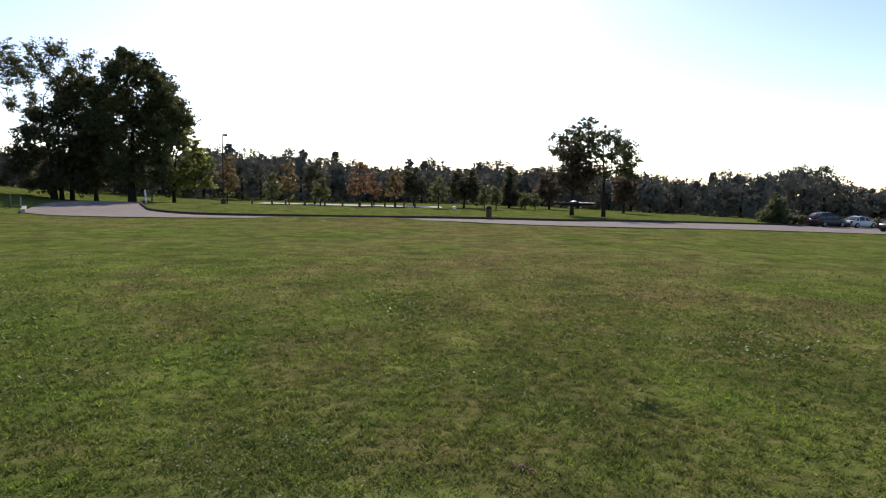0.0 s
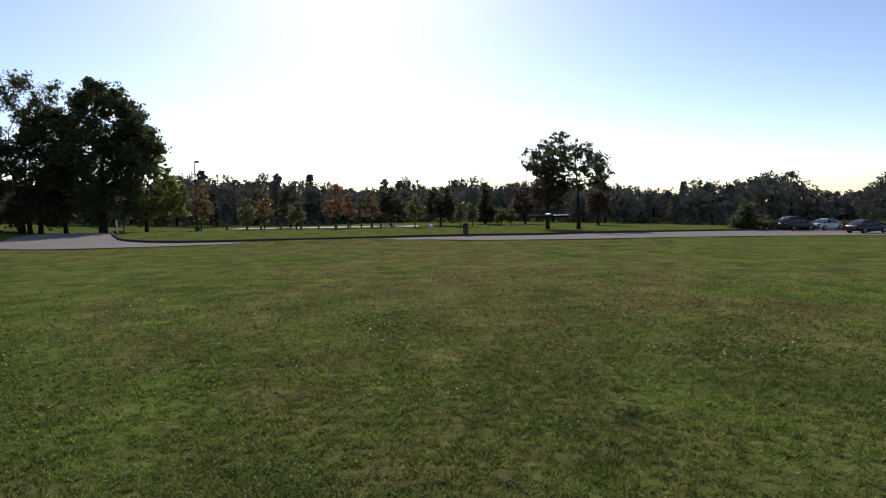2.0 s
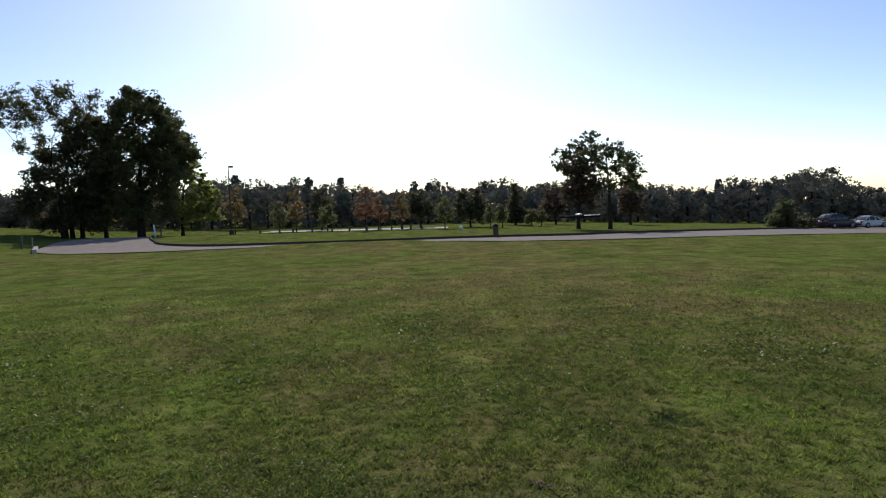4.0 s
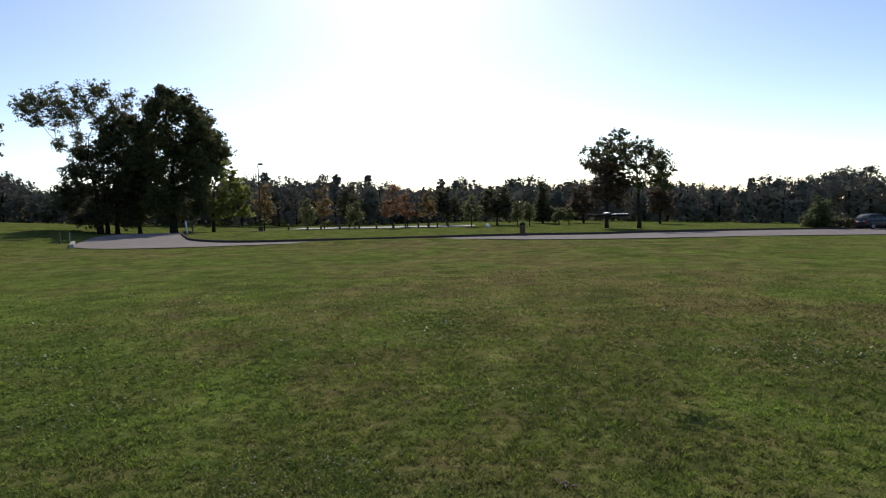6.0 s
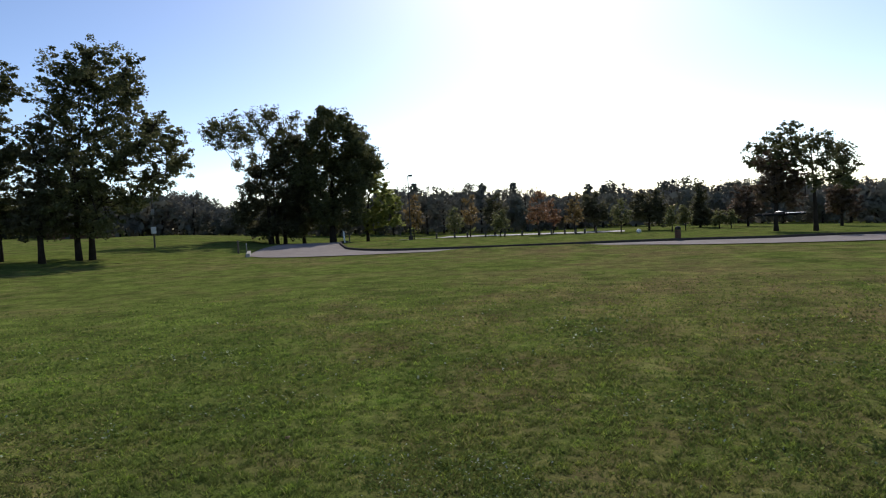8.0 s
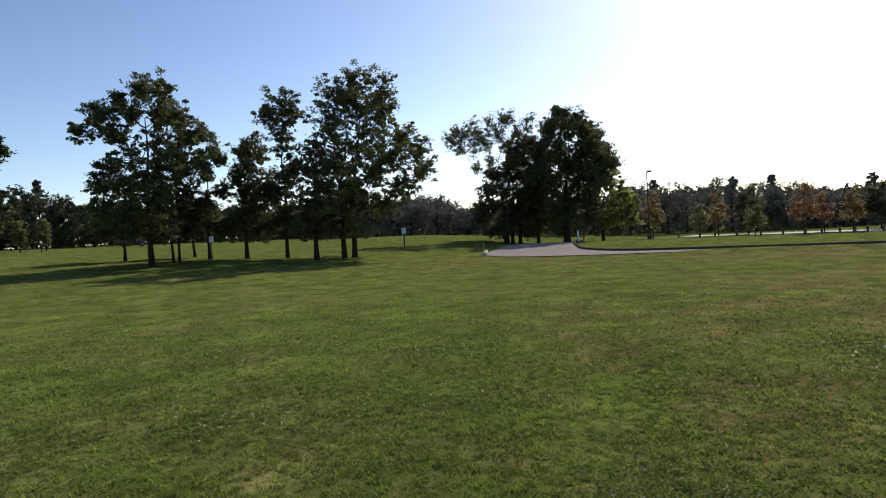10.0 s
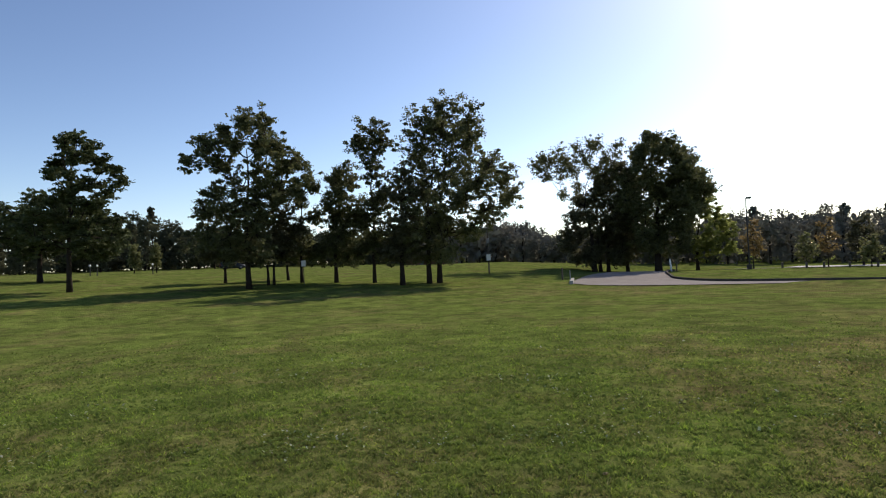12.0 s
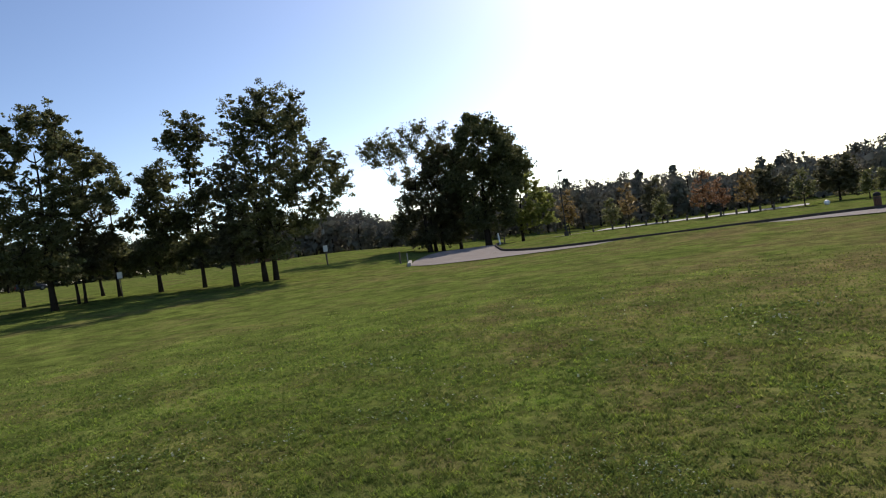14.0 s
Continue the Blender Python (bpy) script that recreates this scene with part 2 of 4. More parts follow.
def grass_material():
    """Blades that share the lawn's patches: fresh tufts, dull olive and dry stretches."""
    m, nt, b = nodes_of("grass_blades")
    geo = nt.nodes.new("ShaderNodeNewGeometry")
    pos, rnd = geo.outputs["Position"], geo.outputs["Random Per Island"]
    fresh = ramp(nt, rnd, [(0.0, (0.103, 0.144, 0.037)), (0.5, (0.153, 0.206, 0.048)), (0.95, (0.217, 0.282, 0.061)), (1.0, (0.304, 0.276, 0.138))])
    dull = ramp(nt, rnd, [(0.0, (0.109, 0.099, 0.041)), (0.5, (0.155, 0.134, 0.053)), (0.9, (0.213, 0.177, 0.075)), (1.0, (0.331, 0.239, 0.147))])
    c = mix(nt, ramp(nt, lawn_dryness(nt, pos), [(0.485, (0, 0, 0)), (0.70, (0.62, 0.62, 0.62))]), fresh, dull)
    c = mix(nt, 0.5, c, ramp(nt, noise_tex(nt, pos, 0.5, 5.0, 0.62, 0.5), [(0.36, (0.30, 0.34, 0.34)), (0.5, (0.5, 0.5, 0.5)), (0.66, (0.68, 0.74, 0.62))]), "OVERLAY")
    tuft = noise_tex(nt, pos, 6.5, 3.0, 0.6, 0.5)
    c = mix(nt, 0.6, c, ramp(nt, tuft, [(0.34, (0.20, 0.22, 0.20)), (0.5, (0.5, 0.5, 0.5)), (0.66, (0.86, 0.92, 0.52))]), "OVERLAY")
    nt.links.new(c, b.inputs["Base Color"])
    b.inputs["Roughness"].default_value = 0.8
    b.inputs["Specular IOR Level"].default_value = 0.0
    tr = nt.nodes.new("ShaderNodeBsdfTranslucent")
    nt.links.new(c, tr.inputs[0])
    mx = node(nt, "ShaderNodeMixShader", Fac=0.45)
    nt.links.new(b.outputs[0], mx.inputs[1])
    nt.links.new(tr.outputs[0], mx.inputs[2])
    nt.links.new(mx.outputs[0], nt.nodes["Material Output"].inputs[0])
    return m


GRASS = grass_material()
# the palest leaves stand for white flowers and for leaf glints painted in
CLOVER = leaf_material("clover_leaves", [(0.0, (0.095, 0.135, 0.036)), (0.88, (0.170, 0.225, 0.058)), (0.92, (0.30, 0.36, 0.24)), (1.0, (0.44, 0.46, 0.38))], 0.5, 0.0, 3.0, 0.2, (0.17, 0.24, 0.06))
ASPHALT = surface("worn_asphalt", (0.182, 0.162, 0.149), (0.258, 0.231, 0.214), 0.8, 0.95, relief=0.006, relief_scale=40, spec=0.05)
LOT = surface("pale_lot_paving", (0.208, 0.204, 0.208), (0.288, 0.280, 0.280), 0.5, 0.85)
# darker than plain concrete: the kerb's backlit shade is put into the colour
CONCRETE = surface("kerb_concrete", (0.050, 0.043, 0.037), (0.088, 0.077, 0.067), 2.0, 0.95, relief=0.004, spec=0.02)
PALE = surface("pale_concrete", (0.26, 0.25, 0.225), (0.42, 0.40, 0.365), 3.0, 0.9, relief=0.004, spec=0.1)
WOOD = surface("weathered_post_wood", (0.07, 0.055, 0.04), (0.13, 0.105, 0.08), 5.0, 0.9, relief=0.01)
METAL = surface("dull_grey_metal", (0.20, 0.20, 0.20), (0.30, 0.30, 0.30), 6.0, 0.5, 0.7)
DARKMETAL = surface("dark_bronze_metal", (0.025, 0.024, 0.022), (0.05, 0.047, 0.043), 6.0, 0.5, 0.4)
WHITE = surface("white_paint", (0.70, 0.70, 0.68), (0.82, 0.82, 0.80), 4.0, 0.5)
BIN_SIDE = surface("brown_bin_slats", (0.085, 0.046, 0.032), (0.135, 0.078, 0.055), 8.0, 0.8, spec=0.2)
BIN_LID = surface("dark_bin_lid", (0.014, 0.014, 0.015), (0.026, 0.026, 0.027), 8.0, 0.8, spec=0.15)
BRICK = surface("red_brown_brick", (0.15, 0.075, 0.055), (0.24, 0.12, 0.085), 3.0, 0.9)
ROOF = surface("grey_roof_shingle", (0.07, 0.068, 0.068), (0.12, 0.132, 0.118), 2.0, 0.9)
RUBBER = surface("tyre_rubber", (0.012, 0.012, 0.012), (0.028, 0.028, 0.028), 9.0, 0.85)
RIM = surface("alloy_rim", (0.16, 0.16, 0.165), (0.24, 0.24, 0.245), 9.0, 0.45, 0.6)
FOAM_BLACK = surface("black_foam", (0.010, 0.010, 0.011), (0.022, 0.022, 0.023), 20.0, 0.9, spec=0.1)
FOAM_WHITE = surface("white_foam", (0.68, 0.69, 0.70), (0.82, 0.83, 0.84), 20.0, 0.5)
TAIL = surface("red_lamp_lens", (0.25, 0.01, 0.01), (0.35, 0.02, 0.02), 20.0, 0.2)
LAMP_LENS = surface("clear_lamp_lens", (0.55, 0.56, 0.58), (0.7, 0.7, 0.72), 20.0, 0.12)


def car_paint(name, low, high):
    m = surface(name, low, high, 1.5, 0.4)
    b = m.node_tree.nodes["Principled BSDF"]
    b.inputs["Coat Weight"].default_value, b.inputs["Coat Roughness"].default_value = 0.12, 0.15
    return m


def tinted_glass():
    m, nt, b = nodes_of("tinted_car_glass")
    b.inputs["Base Color"].default_value = (0.012, 0.014, 0.016, 1)
    b.inputs["Roughness"].default_value = 0.06
    return m


GLASS = tinted_glass()
NAVY = car_paint("dark_blue_grey_paint", (0.010, 0.011, 0.015), (0.016, 0.018, 0.023))
SILVER = car_paint("silver_white_paint", (0.52, 0.53, 0.54), (0.62, 0.63, 0.64))
INK = car_paint("near_black_paint", (0.007, 0.008, 0.010), (0.012, 0.013, 0.016))

# ---------------------------------------------------------------- ground, road, kerbs
def build_ground():
    rings, spokes = [0.0], 240
    r = 0.8
    while r < 3200:
        rings.append(r)
        r = r * 1.028 + 0.02
    vs, fs = [(0.0, 0.0, gz_lawn(0, 0))], []
    for r in rings[1:]:
        for k in range(spokes):
            a = 2 * math.pi * k / spokes
            x, y = r * math.sin(a), r * math.cos(a)
            vs.append((x, y, gz_lawn(x, y)))
    bm = bmesh.new()
    bv = [bm.verts.new(v) for v in vs]
    for k in range(spokes):
        bm.faces.new((bv[0], bv[1 + (k + 1) % spokes], bv[1 + k]))
    for i in range(len(rings) - 2):
        o0, o1 = 1 + i * spokes, 1 + (i + 1) * spokes
        for k in range(spokes):
            q = (k + 1) % spokes
            bm.faces.new((bv[o0 + k], bv[o0 + q], bv[o1 + q], bv[o1 + k]))
    g = mesh_ob("ground", bm, LAWN, None, True)
    tagged(g, "mown green lawn with clover, dry patches and gentle rises", "lawn", kind="structure")


build_ground()

# edges of the road, from the right past the bin to the mouth of the drive
ROAD_NEAR = [(95, 76), (60, 62), (34.5, 53), (24, 48.8), (12.2, 43), (5, 42.4), (0, 45.0), (-5, 46.0), (-11, 45.6), (-20, 43.8), (-27, 43.2), (-30.6, 44.8)]
ROAD_FAR = [(95, 96), (60, 80), (42, 69.6), (31.5, 64), (15.2, 53.3), (10, 49.6), (4.3, 49), (-1.3, 48.6), (-7, 48.0), (-12, 48.0), (-19.3, 48.4), (-24.5, 52)]
DRIVE_RIGHT = [(-24.5, 52), (-27.4, 56.5), (-30.2, 61.5), (-32.2, 66), (-33.4, 70), (-32.6, 76), (-28.5, 80.5), (-20, 82)]
DRIVE_LEFT = [(-30.6, 44.8), (-33.6, 50), (-36.6, 57), (-38.2, 64), (-38.2, 71), (-36.6, 78), (-32, 84), (-22, 86)]


def strip(name, a, b, lift, material, across=6, n=70):
    bm = bmesh.new()
    rows = []
    pa, pb = spline(a, 0.5), spline(b, 0.5)
    for i in range(n):
        p = pa[round(i * (len(pa) - 1) / (n - 1))]
        q = pb[round(i * (len(pb) - 1) / (n - 1))]
        rows.append([])
        for k in range(across + 1):
            w = p.lerp(q, k / across)
            rows[-1].append(bm.verts.new((w.x, w.y, gz(w.x, w.y) + lift)))
    for r0, r1 in zip(rows, rows[1:]):
        for k in range(across):
            bm.faces.new((r0[k], r1[k], r1[k + 1], r0[k + 1]))
    bmesh.ops.recalc_face_normals(bm, faces=bm.faces)
    if bm.faces[0].normal.z < 0:
        bmesh.ops.reverse_faces(bm, faces=bm.faces)
    return mesh_ob(name, bm, material, None, True)


road = strip("road", ROAD_NEAR, ROAD_FAR, 0.055, ASPHALT, 8, 120)
tagged(road, "worn pale grey asphalt park road", "road", kind="structure")
drive = strip("drive", DRIVE_LEFT, DRIVE_RIGHT, 0.06, ASPHALT, 8, 70)
tagged(drive, "worn asphalt drive rising between the trees", "road", kind="structure")
# the triangle where road and drive meet
tip = strip("drive_mouth", [(-30.6, 44.8), (-27, 43.2), (-20, 43.8)], [(-30.7, 45.0), (-27.6, 50), (-22.0, 51)], 0.05, ASPHALT, 6, 40)
tagged(tip, "worn asphalt mouth of the drive", "road", kind="structure")


def kerb(name, line, width, height, material, label):
    bm = bmesh.new()
    pts = spline(line, 0.8)
    rings = []
    for i, p in enumerate(pts):
        d = (pts[min(i + 1, len(pts) - 1)] - pts[max(i - 1, 0)]).normalized()
        s = Vector((-d.y, d.x)) * width / 2
        z = gz(p.x, p.y)
        l, r = p + s, p - s
        rings.append([bm.verts.new(v) for v in ((l.x, l.y, z - 0.2), (l.x, l.y, z + height - 0.02), (l.x * 0.9 + r.x * 0.1, l.y * 0.9 + r.y * 0.1, z + height),
                                                (r.x * 0.9 + l.x * 0.1, r.y * 0.9 + l.y * 0.1, z + height), (r.x, r.y, z + height - 0.02), (r.x, r.y, z - 0.2))])
    for a, b in zip(rings, rings[1:]):
        for k in range(5):
            bm.faces.new((a[k], a[k + 1], b[k + 1], b[k]))
    bm.faces.new(rings[0])
    bm.faces.new(rings[-1][::-1])
    bmesh.ops.recalc_face_normals(bm, faces=bm.faces)
    return tagged(mesh_ob(name, bm, material), label, "kerb", kind="structure")


kerb("kerb", ROAD_FAR + DRIVE_RIGHT[1:5], 0.2, 0.23, CONCRETE, "concrete kerb along the far road edge, coloured dark for its backlit face")
kerb("kerb_end", [(-30.5, 44.5), (-31.0, 45.3), (-31.9, 46.7), (-33.0, 48.4)], 0.30, 0.30, PALE, "pale concrete kerb end at the drive")

lot = strip("parking_lot", [(-26, 83.4), (-11.5, 79.8), (0, 79)], [(-27, 94), (-12, 90), (0, 86)], 0.085, LOT, 6, 40)
tagged(lot, "pale sunlit parking lot paving behind the young trees", "parking lot", kind="structure")


# ---------------------------------------------------------------- trees
def leaf_cloud(rng, centres, spread, per, size, flat=1.0):
    """Corner points of many small folded leaves scattered about the centres."""
    c = np.repeat(np.asarray(centres, float), per, axis=0)
    n = len(c)
    off = rng.normal(size=(n, 3))
    off /= np.linalg.norm(off, axis=1)[:, None] + 1e-9
    off *= (rng.random(n) ** 0.45)[:, None] * (np.repeat(np.asarray(spread, float), per))[:, None]
    off[:, 2] *= flat
    p = c + off
    a = rng.normal(size=(n, 3))
    a[:, 2] *= 0.6
    a /= np.linalg.norm(a, axis=1)[:, None]
    b = np.cross(a, rng.normal(size=(n, 3)))
    b /= np.linalg.norm(b, axis=1)[:, None] + 1e-9
    nn = np.cross(a, b)
    s = size * rng.uniform(0.6, 1.35, n)[:, None]
    w = rng.uniform(0.6, 0.95, n)[:, None]
    v = np.stack([p - a * s * 0.5, p + b * s * w * 0.5 + nn * s * 0.10, p + a * s * 0.5, p - b * s * w * 0.5 + nn * s * 0.12], 1).reshape(-1, 3)
    f = np.arange(n * 4).reshape(n, 4)
    return v, f


def leaf_sprays(rng, centres, hearts, spread, per, size, flat=1.0):
    """Leaves in loose sprays that point away from the hearts of their boughs; also gives their shading normals."""
    c = np.repeat(np.asarray(centres, float), per, axis=0)
    h = np.repeat(np.asarray(hearts, float), per, axis=0)
    n = len(c)
    way = c - h
    way /= np.linalg.norm(way, axis=1)[:, None] + 1e-6
    sp = np.repeat(np.asarray(spread, float), per)[:, None]
    off = rng.normal(size=(n, 3))
    off /= np.linalg.norm(off, axis=1)[:, None] + 1e-9
    stray = np.where(rng.random(n) < 0.07, 1.35, 0.92)[:, None]
    off *= (rng.random(n) ** 0.42)[:, None] * sp * stray
    off[:, 2] *= 0.62 * flat
    off += way * (off * way).sum(1)[:, None] * 0.3
    p = c + off
    p[:, 2] -= 0.10 * sp[:, 0] * rng.random(n)
    a = rng.normal(size=(n, 3)) + way * 0.7
    a[:, 2] = a[:, 2] * 0.6 - 0.25
    a /= np.linalg.norm(a, axis=1)[:, None]
    b = np.cross(a, rng.normal(size=(n, 3)) * 0.8 + np.array([0, 0, 0.9]))
    b /= np.linalg.norm(b, axis=1)[:, None] + 1e-9
    nn = np.cross(a, b)
    nn *= np.where(nn[:, 2] < 0, -1, 1)[:, None]
    s = size * rng.uniform(0.55, 1.35, n)[:, None]
    w = rng.uniform(0.5, 0.9, n)[:, None]
    v = np.stack([p - a * s * 0.5, p + b * s * w * 0.5 + nn * s * 0.10, p + a * s * 0.5, p - b * s * w * 0.5 + nn * s * 0.12], 1).reshape(-1, 3)
    return v, np.arange(n * 4).reshape(n, 4)


def make_tree(name, spot, lobes, leaves, label, category="tree", seed=1, trunk=0.28, stems=((0.0, 0.0),), leaf=0.22, clumps=8.5, per=38,
              flat=1.0, deep=0.75, fork=0.35, bole=0.77, group="", bark=None, clump_r=0.38, lean=(0.0, 0.0), shell=0.38, sink=0.0, full=1.0, k=(1.0, 1.0), core=0, skirt=0.0):
    """A tree at spot, facing the open lawn. lobes: crown masses as (sideways, height, radius) in metres; skirt: height of its lowest boughs."""
    if skirt:
        lobes = lobes + [(-1.3, skirt, 1.0), (1.1, skirt - 0.15, 1.0), (0.1, skirt + 0.6, 1.2)]
    lobes = [(u * k[0], v * k[1], r * (k[0] + k[1]) / 2) for u, v, r in lobes]
    rng = np.random.default_rng(seed)
    x, y = spot
    az = math.degrees(math.atan2(x, y))
    root = thing(name, x, y, gz(x, y) - sink, -az, label, category, group)
    half = max(abs(u) for u, _, _ in lobes)
    top = max(v + r for _, v, r in lobes)
    bm = bmesh.new()
    tips, hearts, spreads = [], [], []
    stem_lines = []
    for su, sd in stems:
        h = top * bole * rng.uniform(0.95, 1.05)
        line = []
        mean_u = float(np.mean([u for u, _, _ in lobes]))
        for k in range(9):
            t = k / 8
            wob = 0.05 * h * np.array([noise.noise((seed * 3.1 + su, t * 3, 0)), noise.noise((seed * 5.7 + sd, t * 3, 4))]) * t
            line.append(Vector((su * (1 + 0.5 * t) + wob[0] + lean[0] * h * t + 0.45 * mean_u * t * t, sd * (1 + 0.5 * t) + wob[1] + lean[1] * t * h, h * t)))
        rad = [trunk * 0.85 * (1.22 if k == 0 else 1.0 - 0.86 * (k / 8)) / (len(stems) ** 0.35) for k in range(9)]
        line[0].z = -0.25
        tube(bm, line, rad, 9)
        stem_lines.append((line, rad))
    masses = [(u, v, r * 1.08, 0) for u, v, r in lobes] + [(u + rng.normal() * 0.2 * r, v + rng.normal() * 0.2 * r, r * 1.02, 1) for u, v, r in lobes if rng.random() < full or v < 0.45 * top]
    nodes = [(line[j].lerp(line[j + 1], 0.5), rad[j]) for line, rad in stem_lines for j in range(8) if line[j].z > top * fork * 0.6]
    masses.sort(key=lambda w: abs(w[0]) + 0.3 * w[1])
    for u, v, r, again in masses:
        reach = max(0.4, half * deep * math.sqrt(max(0.08, 1 - (u / (half + 0.6)) ** 2)))
        d = rng.uniform(0.1, 1) * reach * (1 if again else -1)
        c = Vector((u, d, v))
        best = None
        for q, (pos, rq) in enumerate(nodes):
            gap = c - pos
            cost = gap.length + 1.6 * max(0.0, 0.45 * math.hypot(gap.x, gap.y) - gap.z) + 0.02 * rng.random()
            if best is None or cost < best[0]:
                best = (cost, pos, rq)
        _, p0, rq = best
        r0 = min(0.17, max(0.042, rq * 0.7))
        out = (c - p0).length
        mid = p0.lerp(c, 0.5) + Vector((rng.normal() * 0.10 * out, rng.normal() * 0.10 * out, 0.06 * out + rng.normal() * 0.05 * out))
        seg = [p0, p0.lerp(mid, 0.5) + Vector((0, 0, -0.05 * out)), mid, mid.lerp(c, 0.55) + Vector((rng.normal() * 0.05 * out, 0, 0.03 * out)), c]
        tube(bm, seg, [r0, r0 * 0.85, r0 * 0.7, r0 * 0.5, r0 * 0.3], 5)
        nodes += [(mid, r0 * 0.75), (c.copy(), r0 * 0.42)]
        n = max(4, int(clumps * (r * r) + 4))
        dirs = rng.normal(size=(n, 3))
        dirs /= np.linalg.norm(dirs, axis=1)[:, None]
        uneven = np.array([1 + 0.55 * noise.noise((g[0] * 1.7 + seed, g[1] * 1.7 + u, g[2] * 1.7 + v)) for g in dirs])
        rr = r * (rng.random(n) ** shell) * rng.uniform(0.8, 1.15, n) * uneven
        pts = np.array(c)[None] + dirs * rr[:, None] * np.array([1.0, 1.0, 0.85 * flat + 0.15])
        for q in np.linspace(0.35, 0.95, 2 + int(out)):
            along = mid.lerp(c, q)
            tips.append(np.array(along) + rng.normal(size=3) * 0.22)
            hearts.append(np.array(along) + (0, 0, -0.3))
            spreads.append(clump_r * rng.uniform(0.5, 0.8))
        for k in range(n):
            tips.append(pts[k])
            hearts.append(np.array(c) + (0, 0, -0.45 * r))
            spreads.append(clump_r * (0.45 + 1.1 * rng.random() ** 1.6))
            if k % 2 == 0:
                q = Vector(pts[k])
                w = c.lerp(mid, 0.35)
                tube(bm, [w, w.lerp(q, 0.5) + Vector((0, 0, 0.08)), q], [0.035, 0.022, 0.008], 3, False)
    part("trunk", bm, bark or BARK, root, "dark trunk with spreading limbs", True)
    v, f = leaf_sprays(rng, tips, hearts, spreads, per, leaf, flat)
    if core:
        mid_of = [(u, rng.normal() * 0.35 * half * deep, w) for u, w, r, again in masses]
        vi, fi = leaf_cloud(rng, mid_of, [0.85 * r for _, _, r, _ in masses], int(core * 1.5), leaf * 1.9, flat)
        v, f = np.concatenate([v, vi]), np.concatenate([f, fi + len(v)])
    v[:, 2] = np.maximum(v[:, 2], 0.25)
    crown = raw_mesh("crown", v, f, leaves, root)
    return root


GROVE = "mature trees of the grove"
make_tree("oak_tree", at(-47.0, 58), [(1.3, 16.7, 1.5), (-0.5, 15.7, 1.5), (3.5, 15.3, 1.5), (1.0, 14.5, 2.1), (-1.1, 13.4, 1.8), (3.6, 13.6, 1.6), (2.0, 11.5, 2.1), (-0.4, 10.0, 1.8), (5.4, 11.3, 1.3),
          (4.3, 9.5, 1.8), (6.6, 10.0, 1.0), (6.9, 8.2, 1.3), (5.1, 6.9, 1.5), (2.7, 7.9, 1.8), (0.3, 7.0, 2.1), (-1.2, 5.0, 1.8), (1.5, 4.9, 2.0), (3.5, 4.9, 1.3)],
          OAK, "tall dark oak with twin trunks and an open crown", seed=11, core=12, full=0.85, clumps=8.5, per=50, clump_r=0.46, k=(1.05, 0.98), trunk=0.38, stems=((-0.5, 0.0), (0.45, 0.3)), skirt=3.0, group=GROVE)
make_tree("oak_tree", at(-52.6, 60), [(0.2, 14.5, 1.6), (-0.9, 13.1, 1.0), (1.1, 13.8, 1.0), (0.2, 11.8, 1.4), (0.5, 10.1, 1.4), (-0.9, 6.1, 1.1), (0.3, 7.1, 1.6), (0.4, 4.6, 1.5), (1.2, 8.6, 1.1)],
          OAK, "slender dark oak leaning out of the grove", seed=12, core=12, full=0.85, clumps=8.5, per=50, clump_r=0.46, k=(1.1, 1.02), trunk=0.22, skirt=3.0, group=GROVE, lean=(0.01, 0))
make_tree("oak_tree", at(-50.0, 56), [(0.3, 10.1, 1.2), (-0.1, 8.0, 1.5), (0.7, 6.3, 1.6), (0.5, 4.4, 1.6), (-0.6, 5.2, 1.3), (0.1, 3.2, 1.2), (1.3, 8.3, 1.2)],
          DARK, "dark oak with a thick low crown", seed=13, core=16, k=(1.03, 1.0), trunk=0.29, skirt=3.0, group=GROVE)
make_tree("oak_tree", at(-56.1, 62), [(0.8, 11.2, 1.2), (0.2, 10.3, 0.9), (1.5, 10.2, 0.9), (0.8, 8.9, 0.8), (-0.3, 8.0, 1.0), (1.5, 7.4, 1.4), (-0.2, 6.5, 1.1), (0.6, 5.4, 1.6), (0.3, 3.9, 1.7), (2.2, 6.6, 0.8)],
          OAK, "narrow oak with a loose tufted top", seed=14, core=10, full=0.85, clumps=8.5, per=50, clump_r=0.46, k=(1.12, 0.985), trunk=0.25, skirt=3.0, group=GROVE)
make_tree("oak_tree", at(-59.2, 63), [(1.2, 10.6, 0.8), (1.6, 9.4, 0.8), (0.1, 8.0, 1.0), (1.2, 6.5, 1.2), (-0.2, 5.1, 1.3), (0.5, 3.5, 1.2)],
          OAK, "thin young oak among larger trees", seed=15, core=12, full=0.9, trunk=0.2, skirt=3.0, group=GROVE)
